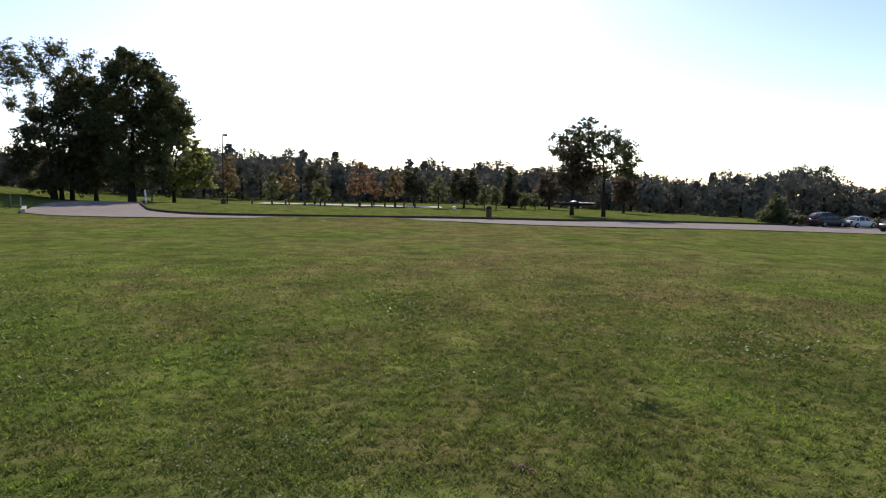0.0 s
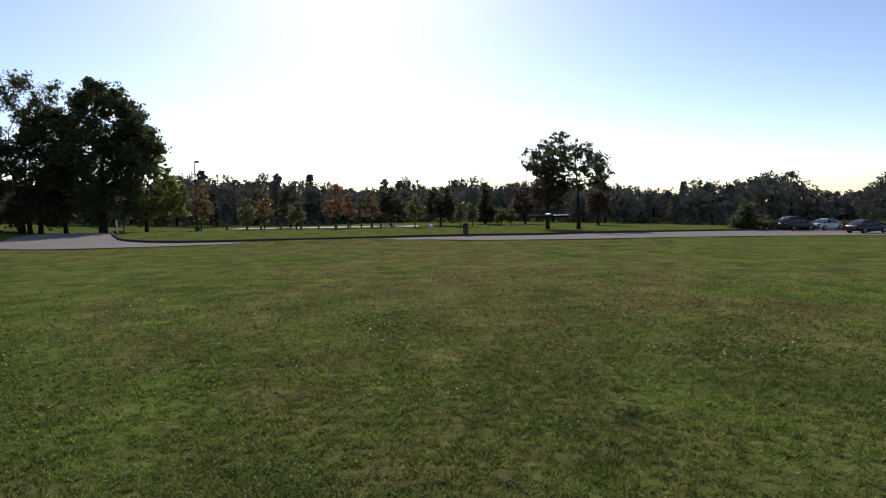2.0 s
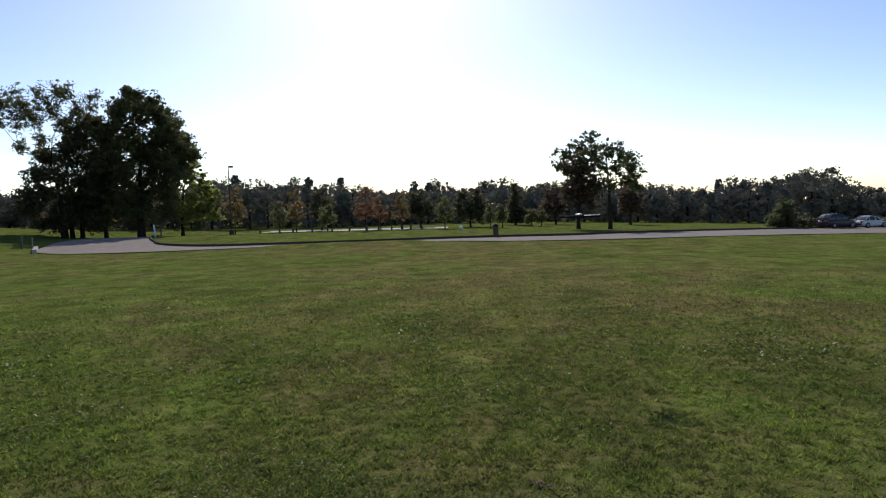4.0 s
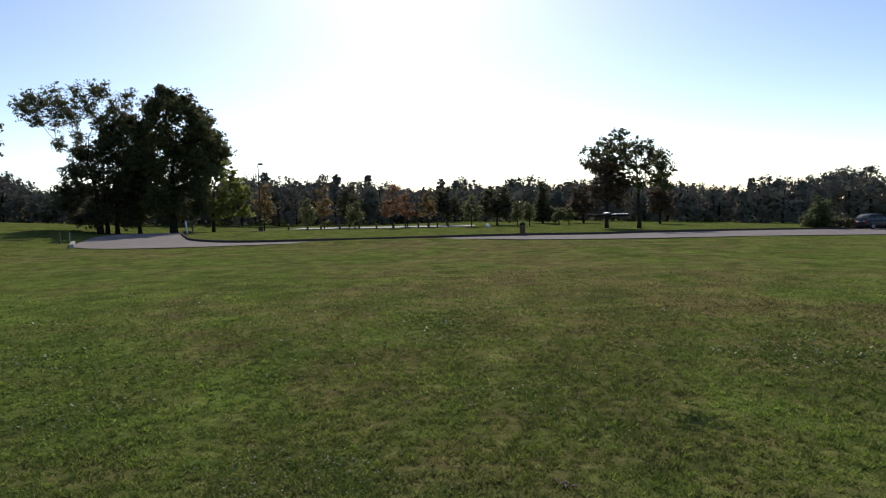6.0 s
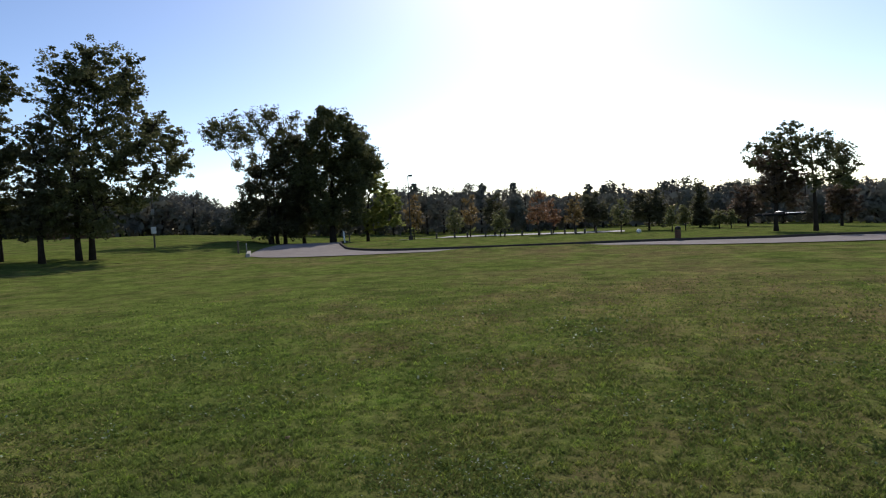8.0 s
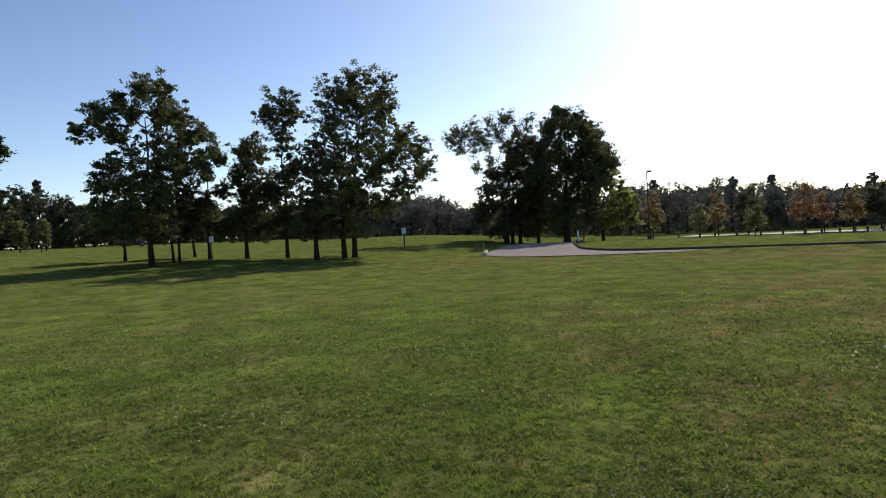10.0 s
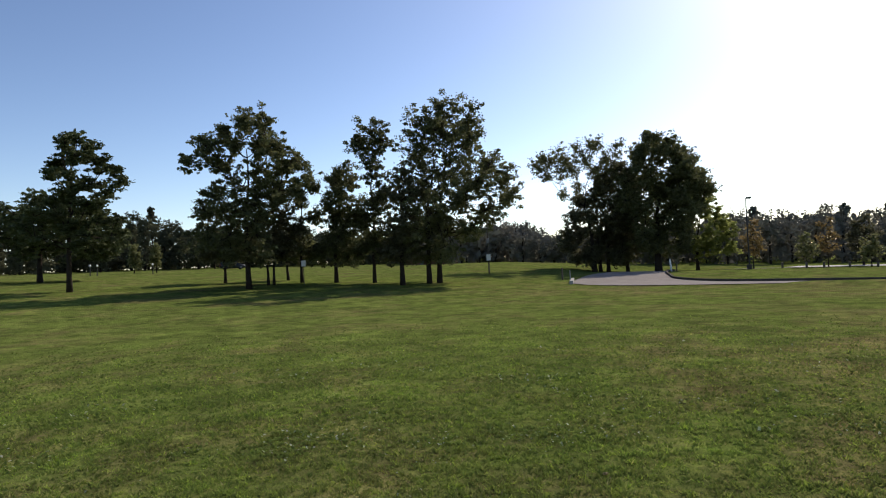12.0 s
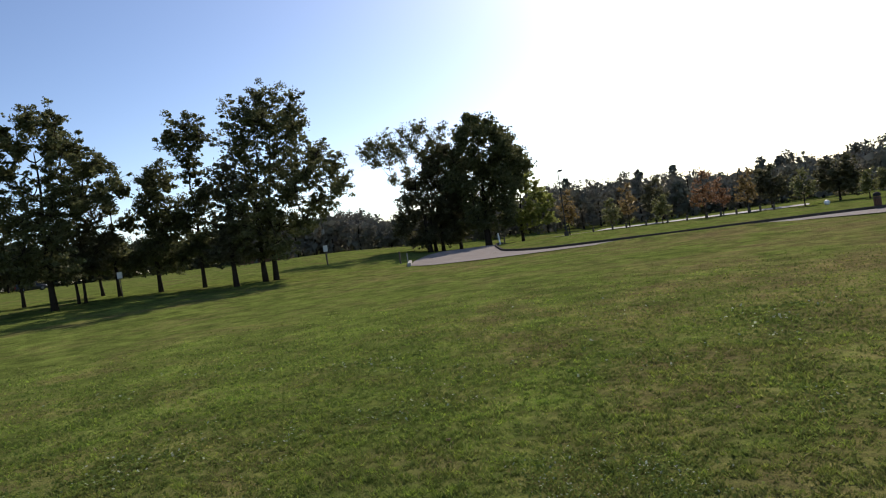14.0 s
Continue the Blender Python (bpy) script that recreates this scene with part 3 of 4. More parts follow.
make_tree("oak_tree", at(-63.8, 55), [(0.2, 14.8, 1.0), (1.5, 14.5, 0.9), (-1.6, 13.7, 0.6), (-3.0, 12.3, 1.1), (-4.1, 10.8, 1.0), (-2.1, 11.1, 1.0), (-0.6, 12.5, 0.9), (1.4, 12.8, 1.4), (2.6, 12.4, 1.0), (3.3, 10.8, 1.2),
          (4.2, 11.1, 0.8), (1.3, 10.3, 1.6), (-1.1, 9.3, 1.4), (-2.5, 8.1, 1.1), (-3.3, 6.9, 1.1), (-1.2, 6.9, 1.5), (0.7, 7.3, 1.6), (2.6, 8.3, 1.5), (4.3, 8.5, 0.9), (-3.1, 4.5, 1.2), (-1.3, 4.7, 1.6), (0.6, 4.9, 1.7)],
          OAK, "broad dark oak with a high domed crown", seed=16, core=12, full=0.85, clumps=8.5, per=50, clump_r=0.46, k=(1.03, 0.985), trunk=0.29, skirt=3.0, group=GROVE)
make_tree("oak_tree", at(-61.9, 60), [(1.1, 6.6, 1.4), (0.2, 4.5, 1.4), (1.5, 4.0, 1.2), (2.3, 5.5, 1.1), (-0.2, 6.1, 1.1), (0.8, 8.2, 1.1), (0.4, 3.2, 0.9)],
          DARK, "two-stemmed small oak in the grove's shade", seed=17, core=14, trunk=0.2, stems=((-0.25, 0), (0.25, 0.2)), skirt=3.0, group=GROVE)
make_tree("oak_tree", at(-65.8, 66), [(-1.1, 3.7, 1.2), (0.2, 3.1, 1.1), (1.1, 3.7, 1.2), (-0.2, 4.9, 1.4), (-2.1, 3.3, 1.0)],
          DARK, "low dark oak at the back of the grove", seed=18, core=16, trunk=0.2, skirt=3.0, group=GROVE)
make_tree("oak_tree", at(-60.4, 68), [(0.0, 3.3, 1.2), (0.9, 3.0, 1.0), (-0.5, 4.4, 1.2), (-1.2, 3.0, 1.0)],
          DARK, "small leaning oak at the back of the grove", seed=19, trunk=0.2, skirt=3.0, group=GROVE, lean=(-0.06, 0))
make_tree("pine_tree", at(-77.6, 60), [(0.7, 12.9, 0.9), (1.9, 12.4, 0.9), (0.0, 12.2, 0.8), (-0.8, 10.9, 0.9), (0.6, 11.2, 1.1), (2.3, 11.1, 1.1), (3.5, 10.4, 0.8), (4.2, 9.4, 0.6), (-1.1, 9.7, 0.7), (0.1, 9.4, 1.0),
          (1.8, 9.1, 1.3), (3.0, 8.4, 0.8), (-0.1, 8.0, 1.0), (1.3, 7.2, 1.2), (2.5, 6.2, 1.1), (3.6, 5.9, 0.7), (-0.2, 5.2, 1.2), (1.6, 4.7, 1.4), (3.0, 4.2, 1.0), (0.6, 3.7, 0.8), (-2.2, 6.4, 0.9), (-3.2, 5.4, 0.8), (4.0, 4.9, 0.8), (-2.2, 4.4, 0.9), (-0.6, 6.4, 1.0), (0.8, 5.8, 1.1), (2.1, 7.3, 1.0), (-1.3, 7.5, 0.8)],
          NEEDLES, "tall pine with layered needle boughs on open grass", "pine", seed=21, core=8, trunk=0.27, flat=0.5, leaf=0.22, per=34, clumps=15, shell=0.5, fork=0.25)
make_tree("pine_tree", at(-79.6, 82), [(2.2, 8.3, 1.8), (0.2, 8.7, 1.4), (-0.7, 7.3, 1.5), (1.7, 6.1, 2.1), (-0.1, 5.5, 1.9), (1.6, 4.1, 1.7), (-0.7, 3.7, 1.5), (-2.0, 6.7, 1.7), (-1.9, 4.3, 1.7), (-4, 5.5, 1.8),
          (4.0, 7.0, 1.6), (4.6, 5.0, 1.7), (5.8, 6.0, 1.2), (6.2, 4.2, 1.4), (3.6, 3.4, 1.6), (5.4, 2.8, 1.3), (-3.6, 7.6, 1.2), (-5.0, 4.0, 1.4)],
          NEEDLES, "broad dark pine behind the taller pine", "pine", seed=22, core=26, k=(1.2, 1.05), trunk=0.36, flat=0.6, leaf=0.28, per=26, clumps=10)

DRIVE_TREES = "trees at the head of the drive"
make_tree("ash_tree", at(-32.3, 89), [(-6.0, 13.4, 1.0), (-4.6, 13.7, 1.1), (-2.6, 13.8, 1.1), (-5.1, 12.1, 1.0), (-3.5, 12.6, 1.0), (-2.0, 12.5, 1.0), (-0.6, 13.8, 1.1), (1.1, 15.1, 0.9), (2.0, 13.7, 1.0), (0.6, 12.4, 1.0),
          (-3.2, 9.7, 0.7), (-1.5, 10.3, 0.7), (3.2, 14.7, 0.9), (2.6, 12.2, 1.2), (-3.4, 14.8, 0.8), (-1.4, 15.0, 0.8), (-5.4, 14.2, 0.7), (0.3, 15.6, 0.8)],
          OAK, "feathery light-crowned ash with a long side limb", seed=31, k=(1.211, 1.168), trunk=0.46, leaf=0.24, per=20, clumps=10, fork=0.5, bole=0.5, group=DRIVE_TREES, deep=0.5, clump_r=0.6)
make_tree("maple_tree", at(-26.8, 87), [(-0.4, 15.4, 0.6), (0.3, 14.9, 1.0), (1.7, 14.5, 1.0), (-1.3, 14.3, 1.0), (3.0, 13.6, 0.9), (3.2, 11.8, 1.3), (3.7, 9.7, 1.4), (1.8, 9.9, 1.5), (4.7, 9.6, 1.0), (3.6, 6.6, 1.3), (0.5, 13.5, 1.1), (-1.6, 13.0, 1.1), (2.1, 13.2, 1.1), (3.6, 12.4, 1.1), (4.4, 10.9, 1.1), (5.5, 9.2, 0.7), (2.3, 11.0, 1.3), (-0.6, 11.3, 1.6), (-2.6, 10.6, 1.5),
          (0.2, 9.2, 1.8), (2.8, 8.7, 1.3), (4.4, 7.8, 0.7), (0.7, 5.2, 1.8), (2.6, 5.1, 1.5), (-1.0, 4.3, 1.8), (0.2, 3.2, 1.5), (2.7, 2.9, 1.1), (-1.2, 7.3, 1.8), (-3.0, 8.4, 1.6), (1.6, 7.2, 1.5)],
          OAK, "large dense dark maple at the head of the drive", seed=32, core=40, full=1.0, k=(1.218, 1.174), trunk=0.57, clumps=8.9, leaf=0.29, clump_r=0.66, shell=0.55, per=34, group=DRIVE_TREES)
make_tree("maple_tree", at(-31.4, 91), [(0.1, 8.3, 1.7), (2.4, 7.5, 1.9), (-1.1, 6.3, 1.7), (-2.8, 5.0, 1.2), (-3.7, 3.2, 1.0), (-0.6, 3.9, 1.9), (2.3, 4.1, 2.1), (2.0, 2.3, 1.4), (-0.7, 2.4, 1.4), (-2.4, 2.1, 1.0), (0.9, 10.2, 1.5), (1.0, 5.8, 1.8), (-3.0, 6.8, 1.4), (-3.9, 4.9, 1.2), (-2.2, 9.0, 1.3), (-4.3, 3.4, 0.9), (-1.5, 1.7, 1.0), (-3.3, 1.9, 0.9), (1.4, 1.6, 0.9),
          (0.6, 11.4, 1.4), (2.2, 12.0, 1.5), (3.4, 10.4, 1.6), (2.6, 9.0, 1.7), (-0.4, 9.6, 1.4)],
          DARK, "dark thick-leaved maple in deep shade", seed=33, core=34, full=0.7, k=(1.222, 1.178), trunk=0.41, stems=((-0.6, 0), (0.5, 0.4)), clumps=8.1, leaf=0.29, clump_r=0.66, shell=0.55, per=32, group=DRIVE_TREES)
make_tree("maple_tree", at(-29.4, 93), [(0.2, 8.5, 1.8), (0.0, 6.0, 2.0), (0.4, 3.9, 1.8), (0.1, 2.4, 1.3), (-1.4, 4.5, 1.4), (1.3, 4.6, 1.4)],
          DARK, "slimmer dark maple between its neighbours", seed=34, core=26, full=0.5, k=(1.215, 1.172), trunk=0.32, clumps=8.9, leaf=0.34, group=DRIVE_TREES)
make_tree("linden_tree", at(-23.6, 93), [(0.5, 7.6, 1.4), (2.4, 6.9, 1.1), (3.6, 4.5, 1.0), (1.5, 4.8, 1.4), (2.6, 3.0, 1.3), (0.3, 2.7, 1.5), (4.0, 2.6, 0.7), (-1.2, 5.0, 1.5), (-0.6, 9.0, 1.5), (1.3, 8.8, 1.2), (3.1, 5.8, 0.9)],
          LINDEN, "yellow-green linden with sunlight put into its leaf colour", seed=35, k=(1.143, 1.103), trunk=0.29, clumps=7.4, leaf=0.34, group=DRIVE_TREES)

PAIR = "pair of trees by the road"
make_tree("locust_tree", at(14.85, 70), [(-1.7, 9.1, 0.8), (-2.9, 8.4, 0.9), (-1.5, 7.8, 1.0), (-0.1, 8.2, 0.8), (1.0, 7.7, 0.9), (2.0, 7.0, 0.8), (2.3, 5.9, 0.9), (0.4, 6.4, 1.1), (-4.3, 7.9, 0.6), (-4.9, 6.7, 0.5), (1.9, 4.8, 0.9),
          (-0.9, 6.1, 0.9), (0.2, 4.6, 0.9), (2.5, 4.3, 0.5), (-2.6, 6.8, 0.8)],
          OAK, "airy round-topped tree beside the park road", seed=41, full=0.7, k=(1.13, 1.075), trunk=0.27, leaf=0.24, per=28, clumps=15, group=PAIR, clump_r=0.42)
make_tree("maple_tree", at(12.05, 69), [(-0.6, 6.0, 1.0), (0.7, 5.4, 1.2), (-0.1, 4.3, 1.4), (-1.0, 3.5, 0.8), (1.0, 3.1, 1.0), (1.7, 4.3, 0.8)],
          RUSSET, "small dark russet maple beside the park road", seed=42, k=(1.13, 1.13), core=10, trunk=0.27, clumps=12, leaf=0.25, group=PAIR)
make_tree("maple_tree", at(16.6, 95), [(0.6, 3.9, 1.7), (-0.7, 2.8, 1.3), (1.2, 2.3, 1.3), (0.0, 4.3, 1.3)], RUSSET, "low round russet tree on the far lawn", seed=43, trunk=0.22, clumps=10, leaf=0.3)
make_tree("maple_tree", at(10.0, 95), [(-0.4, 4.3, 1.3), (-1.3, 2.7, 1.3), (0.9, 2.9, 1.3), (0.0, 1.8, 1.1)], RUSSET, "russet bushy tree on the far lawn", seed=44, trunk=0.2, clumps=10, leaf=0.3)

# young trees about the parking lot: azimuth, distance, height, width, leaves, label
YOUNG = "young trees about the parking lot"
AUTUMN = "young tree with orange autumn leaves"
YELLOW = "young tree with yellow-green leaves"
AMBERS = "young tree turning amber in autumn"
DEEP = "dense dark green tree behind the parking lot"
for k, (az, dist, h, w, leaves, label) in enumerate([
        (-19.3, 80, 5.8, 2.3, AMBER, AMBERS), (-15.5, 80, 4.0, 2.0, LIME, YELLOW), (-14.0, 86, 6.0, 2.3, AMBER, AMBERS), (-11.2, 80, 3.5, 2.1, LIME, YELLOW),
        (-11.7, 92, 6.2, 3.6, DARK, DEEP), (-7.7, 79, 5.8, 2.9, ORANGE, AUTUMN), (-6.3, 84, 4.9, 2.1, ORANGE, AUTUMN), (-4.4, 82, 4.9, 2.2, AMBER, AMBERS),
        (-2.6, 88, 5.5, 4.0, DARK, DEEP), (-0.3, 78, 4.1, 2.3, LIME, YELLOW), (2.1, 84, 5.2, 5.4, DARK, DEEP), (4.0, 76, 2.9, 1.4, LIME, YELLOW),
        (5.1, 78, 2.9, 1.4, LIME, YELLOW), (7.8, 84, 2.3, 1.4, LIME, YELLOW), (8.7, 84, 2.2, 1.3, LIME, YELLOW)]):
    big = leaves is DARK
    rng = random.Random(500 + k)
    lobes = [(rng.uniform(-0.5, 0.5) * w * 0.55, h * q, w * s) for q, s in ((0.36, 0.26), (0.46, 0.34), (0.55, 0.32), (0.66, 0.28), (0.76, 0.22), (0.86, 0.15), (0.95, 0.07))]
    lobes += [(sgn * w * 0.3, h * q, w * 0.2) for sgn in (-1, 1) for q in (0.42, 0.6)]
    make_tree("young_tree" if not big else "round_tree", at(az, dist), lobes, leaves, label, "tree", seed=520 + k, trunk=0.09 if not big else 0.16, leaf=0.24 if not big else 0.3,
              clumps=7 if not big else 8, per=9 if not big else 20, group=YOUNG if not big else "", deep=0.9, clump_r=0.42 if not big else 0.36, shell=0.45, full=0.6 if not big else 1.0)
for k, (az, dist, h, w) in enumerate([(6.3, 92, 6.6, 4.6)]):
    lobes = [(random.Random(k * 9 + j).uniform(-0.5, 0.5) * w * (1 - j / 9) * 0.6, h * (0.12 + 0.1 * j), w * 0.42 * (1 - j / 9.5)) for j in range(9)]
    make_tree("spruce_tree", at(az, dist), lobes, DARK, "dark cone-shaped spruce behind the bin", "spruce", seed=560 + k, trunk=0.2, leaf=0.26, clumps=10, per=24, flat=0.6, deep=0.9)
for k, (az, dist) in enumerate([(-73.0, 108), (-71.3, 108)]):
    lobes = [(random.Random(k * 7 + j).uniform(-0.4, 0.4), 1.6 + 0.52 * j, 0.95 - 0.11 * j) for j in range(6)]
    make_tree("young_tree", at(az, dist), lobes, LIME, "young yellow-green tree before the far woods", "tree", seed=570 + k, trunk=0.1, leaf=0.28, clumps=11, per=16, group="young trees before the far woods")
make_tree("shrub", at(28.4, 80), [(0.7, 2.4, 1.1), (1.5, 1.7, 0.9), (0.0, 1.4, 1.1), (-0.9, 1.2, 0.8), (0.6, 0.8, 1.0), (1.6, 0.7, 0.8), (-0.8, 0.6, 0.7)], SAGE,
          "pale green bushy shrub at the wood's edge", "shrub", seed=46, k=(0.72, 1.0), core=10, trunk=0.1, clumps=12, leaf=0.26, fork=0.1)


# ---------------------------------------------------------------- far woods
def woods(name, outline, near, far, seed, label, leaves, gap=3.1, flat=1.0, spires=0.3):
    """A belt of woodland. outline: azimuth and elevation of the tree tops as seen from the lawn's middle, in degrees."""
    rng = np.random.default_rng(seed)
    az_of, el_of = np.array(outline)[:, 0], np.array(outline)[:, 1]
    centres, spreads, inner, hearts = [], [], [], []
    bm = bmesh.new()
    for row in range(3):
        dist0 = near + (far - near) * row / 2
        a = az_of[0] + rng.uniform(0, 1)
        while a < az_of[-1]:
            d = dist0 + rng.uniform(-6, 6)
            x, y = at(a, d)
            z = gz(x, y)
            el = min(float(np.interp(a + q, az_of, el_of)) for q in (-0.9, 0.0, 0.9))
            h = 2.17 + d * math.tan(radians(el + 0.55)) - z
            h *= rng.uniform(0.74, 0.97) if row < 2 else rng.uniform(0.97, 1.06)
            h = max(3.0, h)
            pointed = rng.random() < spires
            w = min(rng.uniform(0.22, 0.30) * h + 1.0, 4.2) if pointed else min(rng.uniform(0.30, 0.42) * h + 1.4, 4.6)
            tube(bm, [(x, y, z - 0.3), (x, y, z + h * 0.5), (x + rng.normal() * 0.3, y, z + h * 0.93)], [0.22, 0.16, 0.05], 5, False)
            low = (0.0, 0.3, 0.5)[row]
            if pointed:
                for k in range(62):
                    q = low + (1 - low) * rng.random() ** 0.75
                    ang, rr = rng.uniform(0, 6.283), w * (1.04 - 0.85 * q) * (0.8 + 0.2 * math.sin(q * 30)) * math.sqrt(rng.random())
                    centres.append((x + rr * math.cos(ang), y + rr * math.sin(ang), z + h * (0.03 + 0.95 * q)))
                    spreads.append(rng.uniform(0.5, 0.85) * (1.05 - 0.6 * q))
                    hearts.append((x, y, z + h * (0.94 * q - 0.08)))
            else:
                for k in range(9):
                    q = 0.76 if k == 0 else rng.uniform(max(0.24, low), 0.84)
                    ang, rr = rng.uniform(0, 6.283), 0.0 if k == 0 else w * rng.uniform(0.4, 0.72) * math.sqrt(max(0.12, 1 - (1.75 * q - 0.75) ** 2))
                    rad = w * (rng.uniform(0.48, 0.62) if k == 0 else rng.uniform(0.36, 0.52))
                    cx, cy, cz = x + rr * math.cos(ang), y + rr * math.sin(ang), min(z + h * q, z + h * 0.99 - rad)
                    for u in range(9):
                        g = rng.normal(size=3)
                        g *= rad * rng.random() ** 0.3 / np.linalg.norm(g)
                        centres.append((cx + g[0], cy + g[1], max(z + 0.3, cz + g[2] * 0.85)))
                        spreads.append(rng.uniform(0.5, 0.95))
                        hearts.append((cx * 0.75 + x * 0.25, cy * 0.75 + y * 0.25, cz - 0.25 * rad))
            for k in range(44):
                q = rng.uniform(0.04, 0.74)
                ang, rr = rng.uniform(0, 6.283), 0.72 * w * math.sqrt(rng.random()) * ((1.04 - 0.85 * q) if pointed else 1.0)
                inner.append((x + rr * math.cos(ang), y + rr * math.sin(ang), z + h * q))
            for k in range((14, 9, 6)[row]):
                centres.append((x + rng.normal() * 2.2, y + rng.normal() * 2.0, z + rng.uniform(0.1, 3.4)))
                spreads.append(rng.uniform(0.7, 1.2))
                hearts.append((x, y, z + 0.2))
            a += math.degrees(gap * rng.uniform(0.7, 1.3) / d)
    root = thing(name, 0, 0, 0, 0, label, "woodland", kind="stuff")
    part("tree_trunks", bm, BARK, root)
    v, f = leaf_cloud(rng, centres, spreads, 17, 0.47, flat)
    hearts = np.repeat(np.array(hearts), 17, axis=0)
    vi, fi = leaf_cloud(rng, inner, [0.5] * len(inner), 1, 1.3, flat)
    hearts = np.concatenate([hearts, np.array(inner) + (0.0, 0.0, -0.5)])
    # hearts moved back, so shading normals face the lawn and even out the shade
    beyond = hearts[:, :2] / np.linalg.norm(hearts[:, :2], axis=1)[:, None]
    hearts[:, :2] += beyond * 1.3
    hearts[:, 2] += 0.25
    v, f = np.concatenate([v, vi]), np.concatenate([f, fi + len(v)])
    # leaves turn outwards, and shade as the round crowns they make up
    quad = v.reshape(-1, 4, 3)
    out = quad.mean(1) - hearts
    out /= np.linalg.norm(out, axis=1)[:, None] + 1e-6
    face = np.cross(quad[:, 1] - quad[:, 3], quad[:, 2] - quad[:, 0])
    back = (face * out).sum(1) < 0
    f[back] = f[back][:, ::-1]
    face /= np.linalg.norm(face, axis=1)[:, None] + 1e-6
    soft = out * 0.95 + face * np.where(back, -1, 1)[:, None] * 0.1
    soft /= np.linalg.norm(soft, axis=1)[:, None] + 1e-6
    ob = raw_mesh("foliage", v, f, leaves, root)
    ob.data.normals_split_custom_set_from_vertices(np.repeat(soft, 4, axis=0))
    return root


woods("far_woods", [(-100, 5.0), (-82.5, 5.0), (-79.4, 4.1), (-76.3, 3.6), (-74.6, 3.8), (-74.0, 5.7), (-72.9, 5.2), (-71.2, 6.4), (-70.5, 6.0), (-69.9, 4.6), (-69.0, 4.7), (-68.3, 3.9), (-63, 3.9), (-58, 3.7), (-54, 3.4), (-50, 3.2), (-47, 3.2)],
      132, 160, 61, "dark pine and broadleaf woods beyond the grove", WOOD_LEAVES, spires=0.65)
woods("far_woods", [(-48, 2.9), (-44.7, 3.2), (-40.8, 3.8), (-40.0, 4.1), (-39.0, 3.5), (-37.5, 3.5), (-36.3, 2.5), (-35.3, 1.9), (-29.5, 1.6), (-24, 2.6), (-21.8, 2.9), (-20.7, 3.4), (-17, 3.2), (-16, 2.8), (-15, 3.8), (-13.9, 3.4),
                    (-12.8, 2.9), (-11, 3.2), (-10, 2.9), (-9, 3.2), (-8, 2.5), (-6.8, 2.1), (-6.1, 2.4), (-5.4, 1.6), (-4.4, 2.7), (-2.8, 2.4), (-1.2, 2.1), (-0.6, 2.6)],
      118, 148, 62, "belt of mixed woods behind the parking lot, haze in its leaf colour", FAR_LEAVES, spires=0.18)
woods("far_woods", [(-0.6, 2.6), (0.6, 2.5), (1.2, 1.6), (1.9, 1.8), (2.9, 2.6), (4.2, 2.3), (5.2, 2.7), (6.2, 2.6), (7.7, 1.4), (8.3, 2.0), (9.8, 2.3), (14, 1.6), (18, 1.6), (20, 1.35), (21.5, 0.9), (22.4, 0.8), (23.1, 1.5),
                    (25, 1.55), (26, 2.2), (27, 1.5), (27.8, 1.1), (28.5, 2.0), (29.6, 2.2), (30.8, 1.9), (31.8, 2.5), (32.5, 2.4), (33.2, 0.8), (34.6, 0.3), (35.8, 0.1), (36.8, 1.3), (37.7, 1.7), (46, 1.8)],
      120, 150, 63, "belt of broadleaf woods beyond the road, haze in its leaf colour", FAR_LEAVES, spires=0.08)

# ---------------------------------------------------------------- hedge, building
def hedge(az0, az1, dist, height, seed, label):
    rng = np.random.default_rng(seed)
    pts = []
    for k in range(150):
        a = rng.uniform(az0, az1)
        x, y = at(a, dist + rng.uniform(-0.7, 0.7))
        pts.append((x, y, gz(x, y) + rng.uniform(0.15, height)))
    x, y = at((az0 + az1) / 2, dist)
    root = thing("hedge", x, y, gz(x, y), 0, label, "hedge")
    v, f = leaf_cloud(rng, np.array(pts) - np.array([x, y, gz(x, y)]), [0.5] * len(pts), 26, 0.26)
    v[:, 2] = np.maximum(v[:, 2], 0.02 - 0.3)
    raw_mesh("foliage", v, f, DARK, root)
    for k in range(10):
        px, py = at(az0 + (az1 - az0) * (k + 0.5) / 10, dist)
        bm = bmesh.new()
        tube(bm, [(px - x, py - y, gz(px, py) - gz(x, y) - 0.1), (px - x, py - y, gz(px, py) - gz(x, y) + height * 0.8)], [0.05, 0.02], 5)
        part("stem", bm, BARK, root)


hedge(28.2, 33.5, 86, 1.0, 71, "low dark clipped hedge behind the parked cars")
hedge(34.2, 38.5, 92, 1.0, 72, "low dark hedge behind the parked sedan")


def brick_building():
    x, y = at(-47.2, 120)
    root = thing("brick_building", x, y, gz(x, y), 47.2, "low red-brown brick building with a grey roof behind the grove", "building")
    bm = bmesh.new()
    box(bm, -5, 5, 0, 8, -0.5, 2.2)
    part("wall", bm, BRICK, root, "red-brown brick wall")
    bm = bmesh.new()
    prof = [(-0.7, 2.15), (4, 3.4), (8.7, 2.15), (8.7, 2.0), (4, 3.2), (-0.7, 2.0)]
    a = [bm.verts.new((-5.5, p, q)) for p, q in prof]
    b = [bm.verts.new((5.5, p, q)) for p, q in prof]
    for k in range(6):
        bm.faces.new((a[k], a[(k + 1) % 6], b[(k + 1) % 6], b[k]))
    bm.faces.new(a)
    bm.faces.new(b[::-1])
    part("roof", bm, ROOF, root, "grey shingle roof")


brick_building()


